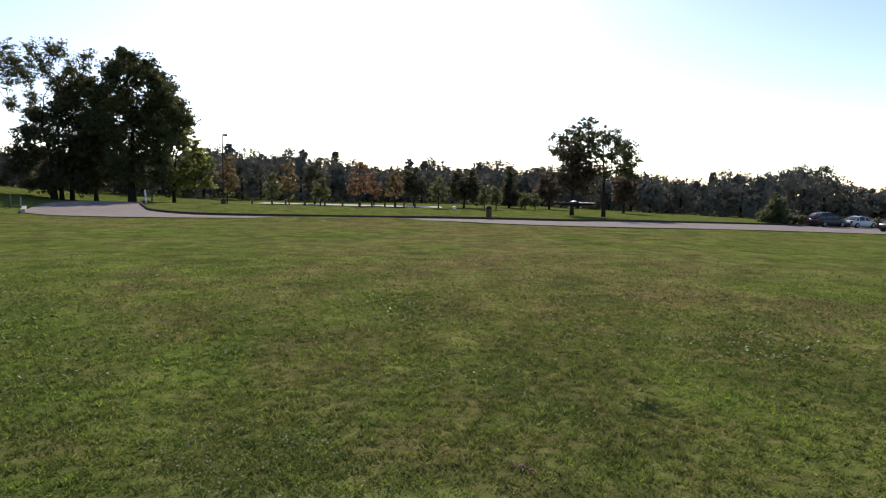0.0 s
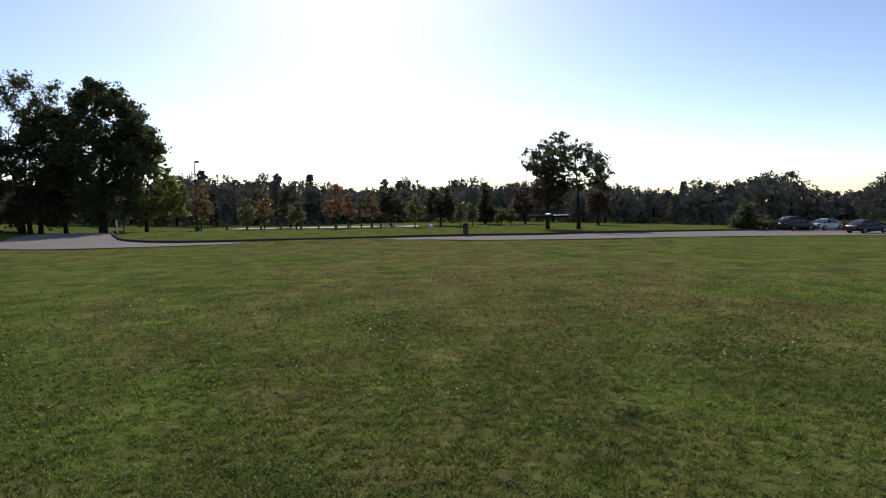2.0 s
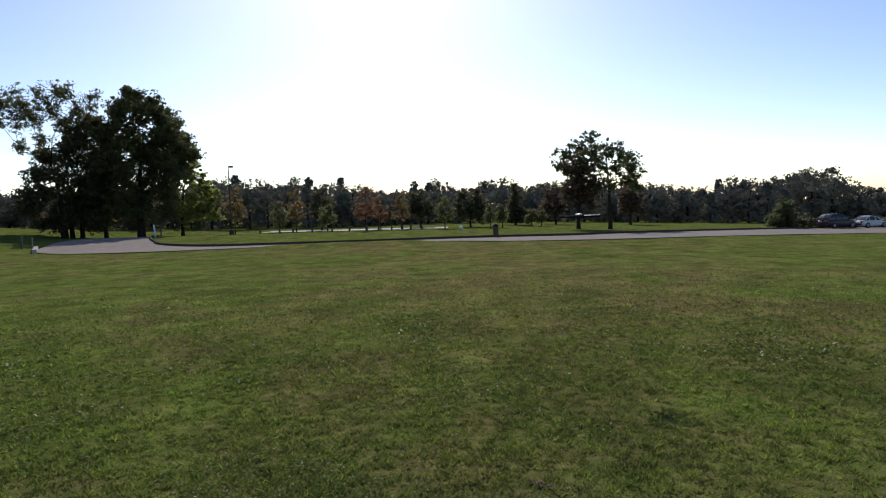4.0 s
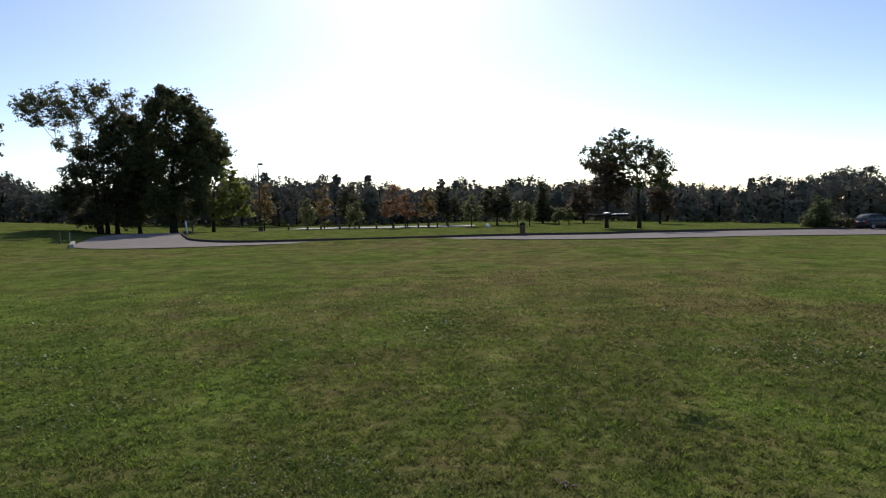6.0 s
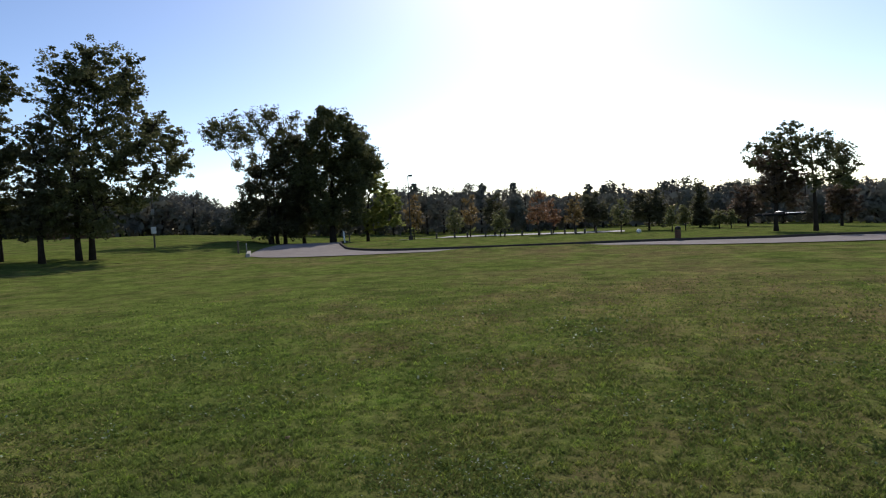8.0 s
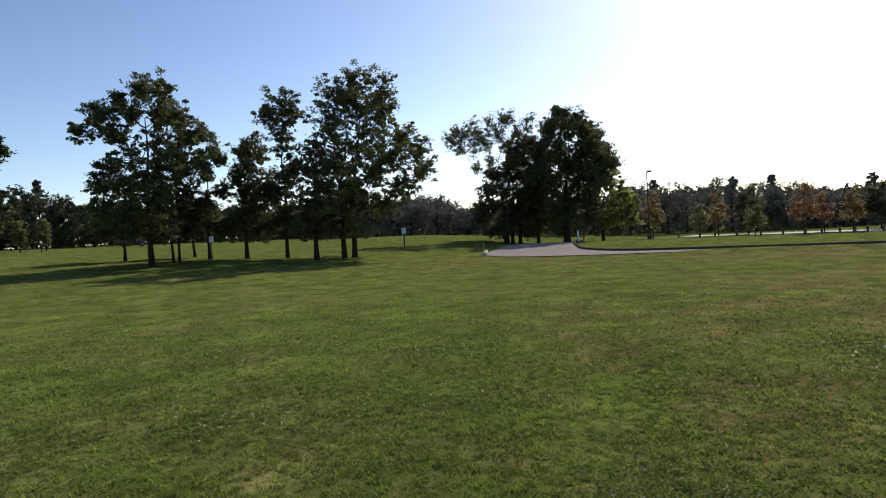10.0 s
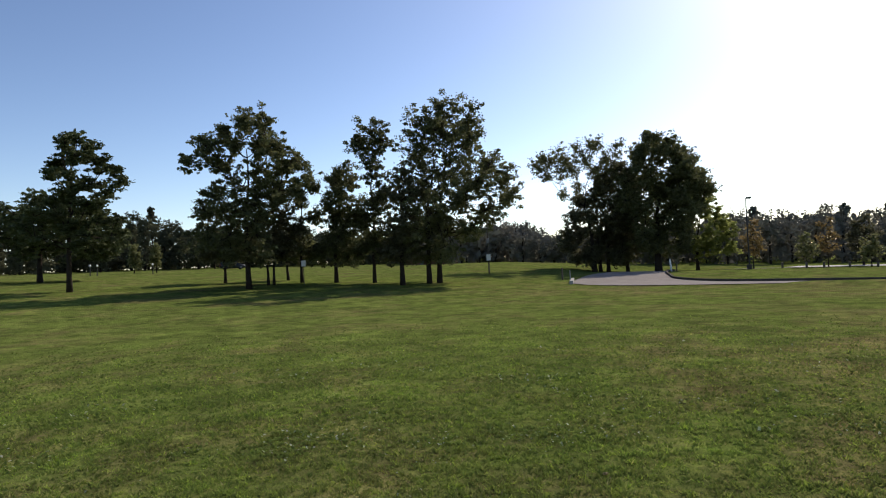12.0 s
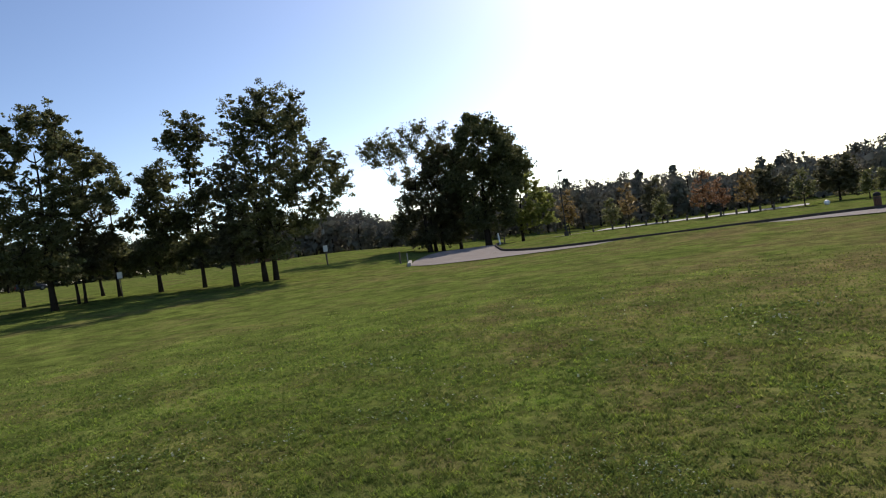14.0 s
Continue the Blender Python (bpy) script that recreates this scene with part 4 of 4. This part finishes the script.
# ---------------------------------------------------------------- lamps, posts, signs
def lot_lamp():
    x, y = at(-19.6, 75)
    root = thing("lamp_post", x, y, gz(x, y), 20, "tall dark parking lot lamp with a box head", "street lamp")
    bm = bmesh.new()
    tube(bm, [(0, 0, 0.5), (0, 0, 4), (0, 0, 7.85)], [0.085, 0.07, 0.055], 10)
    part("pole", bm, DARKMETAL, root)
    bm = bmesh.new()
    lathe(bm, [(0.27, -0.3), (0.27, 0.5), (0.22, 0.56)], 16)
    part("base", bm, CONCRETE, root, "round concrete footing")
    bm = bmesh.new()
    box(bm, 0.02, 0.55, -0.17, 0.17, 7.77, 7.97, 0.03)
    head = part("lamp_head", bm, DARKMETAL, root)
    bm = bmesh.new()
    box(bm, 0.10, 0.50, -0.13, 0.13, 7.74, 7.775)
    part("lens", bm, LAMP_LENS, head)


lot_lamp()


def lawn_lamp():
    x, y = at(-41.9, 75)
    root = thing("utility_pole", x, y, gz(x, y), 42, "slim dark lamp pole with a side arm and white notice", "street lamp")
    bm = bmesh.new()
    tube(bm, [(0, 0, -0.3), (0, 0, 4), (0, 0, 8.1)], [0.10, 0.085, 0.06], 9)
    part("pole", bm, WOOD, root)
    bm = bmesh.new()
    tube(bm, [(0, 0, 7.5), (-0.9, 0, 7.75), (-2.0, 0, 7.7)], [0.04, 0.035, 0.03], 6)
    arm = part("arm", bm, METAL, root, "grey metal arm")
    bm = bmesh.new()
    box(bm, -2.5, -1.95, -0.12, 0.12, 7.6, 7.74, 0.04)
    part("lamp_head", bm, METAL, arm)
    bm = bmesh.new()
    box(bm, -0.26, 0.26, -0.14, -0.10, 1.6, 2.35, 0.01)
    part("notice", bm, WHITE, root, "white notice board")
    bm = bmesh.new()
    box(bm, -0.17, 0.17, -0.26, -0.08, 3.7, 4.3, 0.03)
    part("meter_box", bm, METAL, root, "grey metal box")


lawn_lamp()


def plain_post(name, az, dist, height, r, material, label, group="", lean=0.0, square=False, cap=None):
    x, y = at(az, dist)
    root = thing(name, x, y, gz(x, y), -az, label, "post", group)
    bm = bmesh.new()
    if square:
        box(bm, -r, r, -r, r, -0.2, height, 0.02)
    else:
        tube(bm, [(0, 0, -0.2), (lean * height * 0.5, 0, height * 0.5), (lean * height, 0, height)], [r, r, r * 0.96], 9)
    part("shaft", bm, material, root)
    bm = bmesh.new()
    lathe(bm, [(r * 1.08, height - 0.02), (r * 1.08, height + 0.02), (r * 0.6, height + 0.05)], 10, lean * height)
    part("cap", bm, cap or material, root)


plain_post("post", -35.2, 60, 1.15, 0.09, WOOD, "dark wooden post beside the drive", "posts beside the drive")
plain_post("post", -34.5, 58.5, 0.95, 0.05, METAL, "pale weathered post beside the drive", "posts beside the drive")
plain_post("post", -25.75, 74, 1.35, 0.10, WHITE, "white marker post on the grass corner", lean=-0.08, cap=WHITE)
plain_post("post", -25.35, 74.5, 1.0, 0.08, WOOD, "short dark post beside the white marker", lean=0.1)
for az in (-17.2, -15.5, -14.3, -12.6, -10.8, -9.2, -7.6, -6.5, -5.3, -4.3, -3.5, -2.5):
    plain_post("bollard", az, 78.6, 0.62, 0.12, WOOD, "short dark wooden bollard edging the parking lot", "bollards edging the parking lot")


def globe_lamp(az, dist):
    x, y = at(az, dist)
    root = thing("globe_lamp", x, y, gz(x, y), 0, "short lamp with a white globe near the far woods", "garden lamp", "globe lamps near the far woods")
    bm = bmesh.new()
    tube(bm, [(0, 0, -0.2), (0, 0, 1.3)], [0.07, 0.06], 8)
    part("shaft", bm, DARKMETAL, root)
    bm = bmesh.new()
    bmesh.ops.create_uvsphere(bm, u_segments=14, v_segments=9, radius=0.15)
    for v in bm.verts:
        v.co.z = v.co.z * 1.1 + 1.45
    part("globe", bm, WHITE, root, "white round globe", True)


for az in (-79.7, -76.2, -75.7, -71.6):
    globe_lamp(az, 100)


def grove_sign():
    x, y = at(-59.0, 59)
    root = thing("sign", x, y, gz(x, y), 59, "small white sign on a slim post in the grove", "sign")
    bm = bmesh.new()
    tube(bm, [(0, 0, -0.2), (0, 0, 2.3)], [0.035, 0.035], 7)
    part("shaft", bm, DARKMETAL, root)
    bm = bmesh.new()
    box(bm, -0.2, 0.2, -0.06, -0.035, 1.75, 2.3, 0.008)
    part("plate", bm, WHITE, root, "blank white plate")


grove_sign()


# made-up body in place of a white glinting oval of unknown nature
def boulder():
    x, y = at(1.2, 72)
    root = thing("boulder", x, y, gz(x, y), 0, "made-up round white body for a glinting oval on the far lawn", "boulder")
    bm = bmesh.new()
    bmesh.ops.create_icosphere(bm, subdivisions=3, radius=0.28)
    for v in bm.verts:
        v.co *= 1 + 0.10 * noise.noise(v.co * 4)
        v.co.z = v.co.z * 0.9 + 0.23
    part("white_body", bm, WHITE, root, "", True)


boulder()


def litter_bin():
    x, y = at(4.45, 49.4)
    root = thing("litter_bin", x, y, gz(x, y) + 0.02, 10, "brown slatted litter bin with a dark domed lid", "litter bin")
    root.scale = (0.86, 0.86, 1.0)
    bm = bmesh.new()
    lathe(bm, [(0.21, 0.0), (0.21, 0.80)], 18)
    part("liner", bm, BIN_LID, root, "dark inner liner")
    slat = None
    for k in range(16):
        if slat is None:
            bm = bmesh.new()
            box(bm, 0.222, 0.25, -0.04, 0.04, 0.03, 0.82, 0.006)
            slat = part("slat", bm, BIN_SIDE, root)
            first = slat
        else:
            o = first.copy()
            scene.collection.objects.link(o)
            o.parent = root
            o.matrix_basis = pose(0, 0, 0, 0, 0, 22.5 * k)
    for z in (0.1, 0.7):
        bm = bmesh.new()
        lathe(bm, [(0.215, z), (0.256, z), (0.256, z + 0.05), (0.215, z + 0.05)], 20)
        part("hoop", bm, DARKMETAL, root)
    bm = bmesh.new()
    lathe(bm, [(0.265, 0.84), (0.27, 0.89), (0.25, 0.99), (0.17, 1.07), (0.08, 1.10)], 20)
    part("lid", bm, BIN_LID, root, "dark domed lid", True)
    bm = bmesh.new()
    lathe(bm, [(0.24, -0.06), (0.24, 0.03)], 18)
    part("base", bm, CONCRETE, root)


litter_bin()


# ---------------------------------------------------------------- cars
def make_car(name, spot, heading, paint, tall, length, label, lift=0.06):
    """heading: degrees of the nose right of the y axis. Local x runs forward."""
    x, y = spot
    root = thing(name, x, y, gz(x, y) + lift, 90 - heading, label, "car")
    L, W = length / 2, 0.87
    belt, roof = (1.0, 1.66) if tall else (0.90, 1.42)
    hood = belt - (0.02 if tall else 0.06)
    # lower body: stations of x, top height, half width, underside
    st = [(-L, belt - 0.32, W * 0.80, 0.42), (-L + 0.07, belt - 0.06, W * 0.90, 0.34), (-L + 0.30, belt, W * 0.97, 0.27), (-0.5 * L, belt, W, 0.22), (0, belt, W, 0.20), (0.33 * L, belt - 0.01, W, 0.21),
          (0.5 * L, hood - 0.02, W * 0.98, 0.22), (0.78 * L, hood - 0.10, W * 0.94, 0.25), (0.92 * L, hood - 0.24, W * 0.86, 0.28), (L, hood - 0.44, W * 0.70, 0.36)]
    bm = bmesh.new()
    rings = []
    for sx, zt, w, zb in st:
        pts = [(-w * 0.9, zb), (-w, zb + 0.16), (-w * 1.0, zt - 0.22), (-w * 0.95, zt - 0.06), (-w * 0.82, zt), (0, zt + 0.03), (w * 0.82, zt), (w * 0.95, zt - 0.06), (w, zt - 0.22), (w, zb + 0.16), (w * 0.9, zb)]
        rings.append([bm.verts.new((sx, p, q)) for p, q in pts])
    for a, b in zip(rings, rings[1:]):
        for k in range(11):
            bm.faces.new((a[k], a[(k + 1) % 11], b[(k + 1) % 11], b[k]))
    bm.faces.new(rings[0])
    bm.faces.new(rings[-1][::-1])
    bmesh.ops.recalc_face_normals(bm, faces=bm.faces)
    body = part("body", bm, paint, root, "", True)
    # glazed cabin
    back, front = (-L + 0.08, 0.56 * L) if tall else (-L + 0.42, 0.50 * L)
    rb, rf = (-L + 0.62, 0.02 * L) if tall else (-L + 1.35, -0.02 * L)
    bm = bmesh.new()
    cab = []
    for q, wq in ((0.0, 0.89), (0.45, 0.845), (0.78, 0.775), (0.95, 0.70)):
        z = belt - 0.02 + (roof - belt - 0.02) * q
        xb, xf = back + (rb - back) * (0.35 * q + 0.65 * q * q), front + (rf - front) * (0.75 * q + 0.25 * q * q)
        cab.append([bm.verts.new(v) for v in ((xb, -W * wq, z), (xf, -W * wq, z), (xf + 0.12, -W * wq * 0.5, z), (xf + 0.15, 0, z), (xf + 0.12, W * wq * 0.5, z), (xf, W * wq, z), (xb, W * wq, z), (xb - 0.05, 0, z))])
    for low, up in zip(cab, cab[1:]):
        for k in range(8):
            bm.faces.new((low[k], low[(k + 1) % 8], up[(k + 1) % 8], up[k]))
    bm.faces.new(cab[-1])
    part("cabin_glass", bm, GLASS, root, "dark tinted cabin glass")
    bm = bmesh.new()
    shell = []
    for q in range(9):
        sx = rb - 0.14 + (rf + 0.22 - rb + 0.14) * q / 8
        crown = roof - 0.10 * (abs(q - 4.2) / 4.2) ** 2.2
        hw = W * (0.74 - 0.05 * (abs(q - 4) / 4) ** 2)
        shell.append([bm.verts.new(v) for v in ((sx, -hw, crown - 0.09), (sx, -hw * 0.93, crown - 0.03), (sx, -hw * 0.5, crown), (sx, hw * 0.5, crown), (sx, hw * 0.93, crown - 0.03), (sx, hw, crown - 0.09), (sx, 0, crown - 0.11))])
    for a, b in zip(shell, shell[1:]):
        for k in range(7):
            bm.faces.new((a[k], a[(k + 1) % 7], b[(k + 1) % 7], b[k]))
    bm.faces.new(shell[0])
    bm.faces.new(shell[-1][::-1])
    bmesh.ops.recalc_face_normals(bm, faces=bm.faces)
    part("roof", bm, paint, root, "", True)
    for s in (-1, 1):
        y0, y1 = s * W * 0.885, s * W * 0.71
        mids = ((0.02 * L, 0.0), (-0.42 * L, -0.42 * L))
        for p, q in ((back, rb), (front, rf)) + mids:
            bm = bmesh.new()
            tube(bm, [(p, y0, belt - 0.03), (p + (q - p) * 0.55, y0 * 0.45 + y1 * 0.55 + s * 0.025, belt + 0.6 * (roof - belt)), (q, y1, roof - 0.08)], [0.045, 0.04, 0.04], 5)
            part("pillar", bm, paint, root)
        if tall:
            bm = bmesh.new()
            tube(bm, [(rb, s * W * 0.62, roof + 0.03), (rf - 0.1, s * W * 0.62, roof + 0.03)], [0.02, 0.02], 5)
            part("roof_rail", bm, METAL, root, "grey roof rail")
        bm = bmesh.new()
        box(bm, front - 0.12, front + 0.04, s * (W + 0.10) - 0.08, s * (W + 0.10) + 0.08, belt - 0.02, belt + 0.12, 0.03)
        part("mirror", bm, paint, root)
        bm = bmesh.new()
        box(bm, L - 0.30, L - 0.07, s * W * 0.62 - 0.14, s * W * 0.62 + 0.14, hood - 0.34, hood - 0.20, 0.03)
        part("headlight", bm, LAMP_LENS, root, "clear headlight")
        bm = bmesh.new()
        box(bm, -L - 0.01, -L + 0.14, s * W * 0.78 - 0.09, s * W * 0.78 + 0.09, belt - 0.30, belt - 0.04, 0.02)
        part("tail_light", bm, TAIL, root, "red tail light")
        for wx in (-0.60 * L, 0.62 * L):
            bm = bmesh.new()
            lathe(bm, [(0.20, -0.10), (0.31, -0.11), (0.335, -0.06), (0.335, 0.06), (0.31, 0.11), (0.20, 0.10)], 22)
            for v in bm.verts:
                v.co = Vector((v.co.x + wx, s * (W - 0.07) + v.co.z, v.co.y + 0.335))
            wheel = part("wheel", bm, RUBBER, root, "black tyre", True)
            bm = bmesh.new()
            lathe(bm, [(0.21, -0.02), (0.20, 0.02), (0.12, 0.035), (0.05, 0.05)], 16)
            for v in bm.verts:
                v.co = Vector((v.co.x + wx, s * (W + 0.035) + s * v.co.z * 0.6, v.co.y + 0.335))
            part("rim", bm, RIM, wheel, "light alloy rim")
    for sx, z in ((-L - 0.03, 0.42), (L - 0.06, 0.36)):
        bm = bmesh.new()
        box(bm, sx, sx + 0.09, -W * 0.72, W * 0.72, z, z + 0.16, 0.03)
        part("bumper", bm, DARKMETAL, body)
    return root


make_car("parked_suv", at(32.35, 82), 75, NAVY, True, 4.05, "dark blue-grey sport utility car parked on the road edge")
make_car("parked_sedan", at(34.45, 87), 75, SILVER, False, 3.9, "silver-white sedan parked on the road edge")
make_car("parked_sedan", at(37.1, 78), 75, INK, False, 4.5, "near-black sedan parked on the road edge")
make_car("parked_suv", at(-65.2, 116), 20, INK, True, 4.4, "dark car parked far behind the grove", 0.0)


# ---------------------------------------------------------------- hovering drone
def quadcopter():
    x, y = at(12.25, 9.2)
    root = thing("quadcopter_drone", x, y, 2.05, 8, "black and white quadcopter drone with ring guards hovering", "drone")
    bm = bmesh.new()
    lathe(bm, [(0.02, -0.035), (0.055, -0.03), (0.07, 0.0), (0.055, 0.025), (0.02, 0.03)], 18)
    for v in bm.verts:
        v.co.y *= 2.3
        v.co.x *= 0.85
    hull = part("hull", bm, FOAM_BLACK, root, "black foam hull", True)
    bm = bmesh.new()
    lathe(bm, [(0.058, 0.010), (0.052, 0.024), (0.034, 0.034), (0.012, 0.038)], 18)
    for v in bm.verts:
        v.co.y = v.co.y * 2.0 + 0.02
        v.co.x *= 0.85
    part("canopy", bm, FOAM_WHITE, hull, "white canopy shell", True)
    for sx in (-1, 1):
        bm = bmesh.new()
        tube(bm, [(-sx * 0.14, -0.14, -0.01), (0, 0, -0.005), (sx * 0.14, 0.14, -0.01)], [0.008, 0.012, 0.008], 6)
        part("arm", bm, FOAM_BLACK, root)
    for sx in (-1, 1):
        for sy in (-1, 1):
            cx, cy = sx * 0.135, sy * 0.135
            bm = bmesh.new()
            ring = [(0.108, -0.018), (0.118, -0.022), (0.124, -0.014), (0.124, 0.007), (0.118, 0.010), (0.110, 0.008), (0.108, -0.018)]
            loops = [[bm.verts.new((cx + r * math.cos(2 * math.pi * k / 32), cy + r * math.sin(2 * math.pi * k / 32), z)) for r, z in ring[:-1]] for k in range(32)]
            for k in range(32):
                a, b = loops[k], loops[(k + 1) % 32]
                for j in range(6):
                    bm.faces.new((a[j], b[j], b[(j + 1) % 6], a[(j + 1) % 6]))
            # white foam bands; topmost on the right rings, painting in a sun glint
            band = ((0.112, 0.0095), (0.1215, 0.0095), (0.1215, 0.0085), (0.117, 0.0125)) if sx > 0 else ((0.1060, -0.012), (0.1085, -0.012), (0.1085, 0.006), (0.1060, 0.006))
            guard = part("guard_ring", bm, FOAM_BLACK, root, "black foam ring guard", True)
            bm = bmesh.new()
            loops = [[bm.verts.new((cx + r * math.cos(2 * math.pi * k / 32), cy + r * math.sin(2 * math.pi * k / 32), z)) for r, z in band] for k in range(32)]
            for k in range(32):
                a, b = loops[k], loops[(k + 1) % 32]
                for j in range(4):
                    bm.faces.new((a[j], b[j], b[(j + 1) % 4], a[(j + 1) % 4]))
            part("white_band", bm, FOAM_WHITE, guard, "white foam band, raised on the right rings to paint a glint", True)
            bm = bmesh.new()
            lathe(bm, [(0.012, -0.03), (0.014, 0.01), (0.006, 0.02)], 10, cx, cy)
            part("motor", bm, DARKMETAL, root)
            bm = bmesh.new()
            t = 0.6 + sx * 0.5 + sy * 0.9
            dx, dy = math.cos(t), math.sin(t)
            vs = []
            for q, w, dz in ((-0.1, 0.006, 0.002), (-0.05, 0.012, 0.004), (0, 0.006, 0.0), (0.05, 0.012, 0.004), (0.1, 0.006, 0.002)):
                vs.append([bm.verts.new((cx + q * dx - s * w * dy, cy + q * dy + s * w * dx, 0.018 + s * dz * (1 if q > 0 else -1) + e)) for s, e in ((-1, 0), (1, 0), (1, 0.0015), (-1, 0.0015))])
            for a, b in zip(vs, vs[1:]):
                for j in range(4):
                    bm.faces.new((a[j], a[(j + 1) % 4], b[(j + 1) % 4], b[j]))
            part("rotor", bm, FOAM_BLACK, root)


quadcopter()


def dry_leaf(x, y, size, turn, seed, material):
    """A curled fallen leaf lying in the grass."""
    rng = random.Random(seed)
    root = thing("fallen_leaf", x, y, gz_lawn(x, y) + 0.008, turn, "curled pale brown fallen leaf lying in the grass", "leaf", "fallen leaves on the lawn")
    bm = bmesh.new()
    rows = []
    for i in range(7):
        t = i / 6
        w = size * 0.5 * math.sin(math.pi * min(0.97, t * 0.92 + 0.06)) ** 0.7
        lift = size * (0.25 * (t - 0.5) ** 2 + rng.uniform(0, 0.06))
        rows.append([bm.verts.new((size * (t - 0.5), w * s, lift + size * 0.30 * s * s + rng.uniform(-0.02, 0.04) * size)) for s in (-1, -0.5, 0, 0.5, 1)])
    for a, b in zip(rows, rows[1:]):
        for k in range(4):
            bm.faces.new((a[k], a[k + 1], b[k + 1], b[k]))
    bmesh.ops.solidify(bm, geom=bm.faces[:], thickness=0.003)
    blade = part("blade", bm, material, root, "", True)
    bm = bmesh.new()
    tube(bm, [(-size * 0.5, 0, size * 0.08), (-size * 0.7, size * 0.05, size * 0.12), (-size * 0.85, size * 0.1, size * 0.05)], [0.003, 0.0025, 0.002], 5)
    part("stalk", bm, material, root)


LEAF_DRY = surface("dry_leaf", (0.20, 0.15, 0.11), (0.36, 0.28, 0.22), 30.0, 0.8)
for k, (x, y, s) in enumerate([(-3.48, 5.56, 0.06), (-3.40, 5.50, 0.04), (0.67, 4.70, 0.07), (0.60, 4.77, 0.05), (0.74, 4.66, 0.05), (-0.80, 6.81, 0.05), (-0.93, 7.34, 0.05), (-1.87, 7.5, 0.04)]):
    dry_leaf(x, y, s, 47 * k, 700 + k, LEAF_DRY)


# ---------------------------------------------------------------- grass
def grass(count, seed):
    """Mown blades and clover over the near lawn, thinning with distance."""
    rng = np.random.default_rng(seed)
    r = 3.4 * np.exp(rng.random(count) ** 1.25 * math.log(26.0 / 3.4))
    r *= np.where(r < 5.0, rng.uniform(0.35, 1.1, count) ** 0.6, 1.0) * np.exp(rng.normal(size=count) * 0.06)
    a = np.radians(rng.uniform(-90, 46, count) + rng.normal(size=count) * 7)
    round_about = rng.random(count) < 0.28
    r = np.where(round_about, 1.0 + 24.0 * rng.random(count) ** 0.8, r)
    a = np.where(round_about, rng.uniform(-math.pi, math.pi, count), a)
    x, y = r * np.sin(a), r * np.cos(a)
    z = np.array([gz_lawn(float(p), float(q)) for p, q in zip(x, y)])
    tuft = np.array([0.45 * noise.noise((float(p) * 1.6, float(q) * 1.6, 5.0)) + 0.9 * noise.noise((float(p) * 7, float(q) * 7, 9.0)) for p, q in zip(x, y)])
    keep = (tuft + rng.normal(size=count) * 0.25 > -0.34) & (rng.random(count) < np.clip((26.0 - r) / 17.0, 0, 1) ** 1.5)
    x, y, z, r, tuft = x[keep], y[keep], z[keep], r[keep], tuft[keep]
    n = len(x)
    h = rng.uniform(0.016, 0.042, n) * (1 + 1.5 * np.clip(tuft, -0.5, 1))
    w = rng.uniform(0.005, 0.010, n) * np.clip(r / 5.0, 1, 4)
    t, lean, t2 = rng.uniform(0, 6.283, n), rng.uniform(0.3, 1.6, n), rng.uniform(0, 6.283, n)
    base = np.stack([x, y, z - 0.004], 1)
    side = np.stack([np.cos(t) * w, np.sin(t) * w, np.zeros(n)], 1)
    tip = base + np.stack([np.cos(t2) * h * lean, np.sin(t2) * h * lean, h], 1)
    v = np.stack([base - side, base + side, tip], 1).reshape(-1, 3)
    root = thing("grass", 0, 0, 0, 0, "short mown grass blades and clover over the lawn", "grass", kind="stuff")
    raw_mesh("blades", v, np.arange(n * 3).reshape(n, 3), GRASS, root)
    # clover: small leaves held flat in patches
    m = count // 3
    r = 3.0 * np.exp(rng.random(m) * math.log(15.0 / 3.0)) * np.exp(rng.normal(size=m) * 0.08)
    a = np.radians(rng.uniform(-92, 48, m))
    x, y = r * np.sin(a), r * np.cos(a)
    patch = np.array([noise.noise((float(p) * 0.5, float(q) * 0.5, 21.0)) + 0.5 * noise.noise((float(p) * 2, float(q) * 2, 2.0)) for p, q in zip(x, y)])
    keep = patch + rng.normal(size=m) * 0.22 > 0.52
    x, y, r = x[keep], y[keep], r[keep]
    n = len(x)
    z = np.array([gz_lawn(float(p), float(q)) for p, q in zip(x, y)]) + rng.uniform(0.015, 0.05, n)
    s = rng.uniform(0.006, 0.013, n) * np.clip(r / 5, 1, 2.2)
    t = rng.uniform(0, 6.283, n)
    tilt = rng.normal(size=(n, 2)) * 0.45
    c, q = np.cos(t) * s, np.sin(t) * s
    P = np.stack([x, y, z], 1)
    A = np.stack([c, q, c * tilt[:, 0] + q * tilt[:, 1]], 1)
    B = np.stack([-q, c, -q * tilt[:, 0] + c * tilt[:, 1]], 1)
    v = np.stack([P + A, P + B, P - A, P - B], 1).reshape(-1, 3)
    raw_mesh("clover", v, np.arange(n * 4).reshape(n, 4), CLOVER, root)


grass(640000, 91)
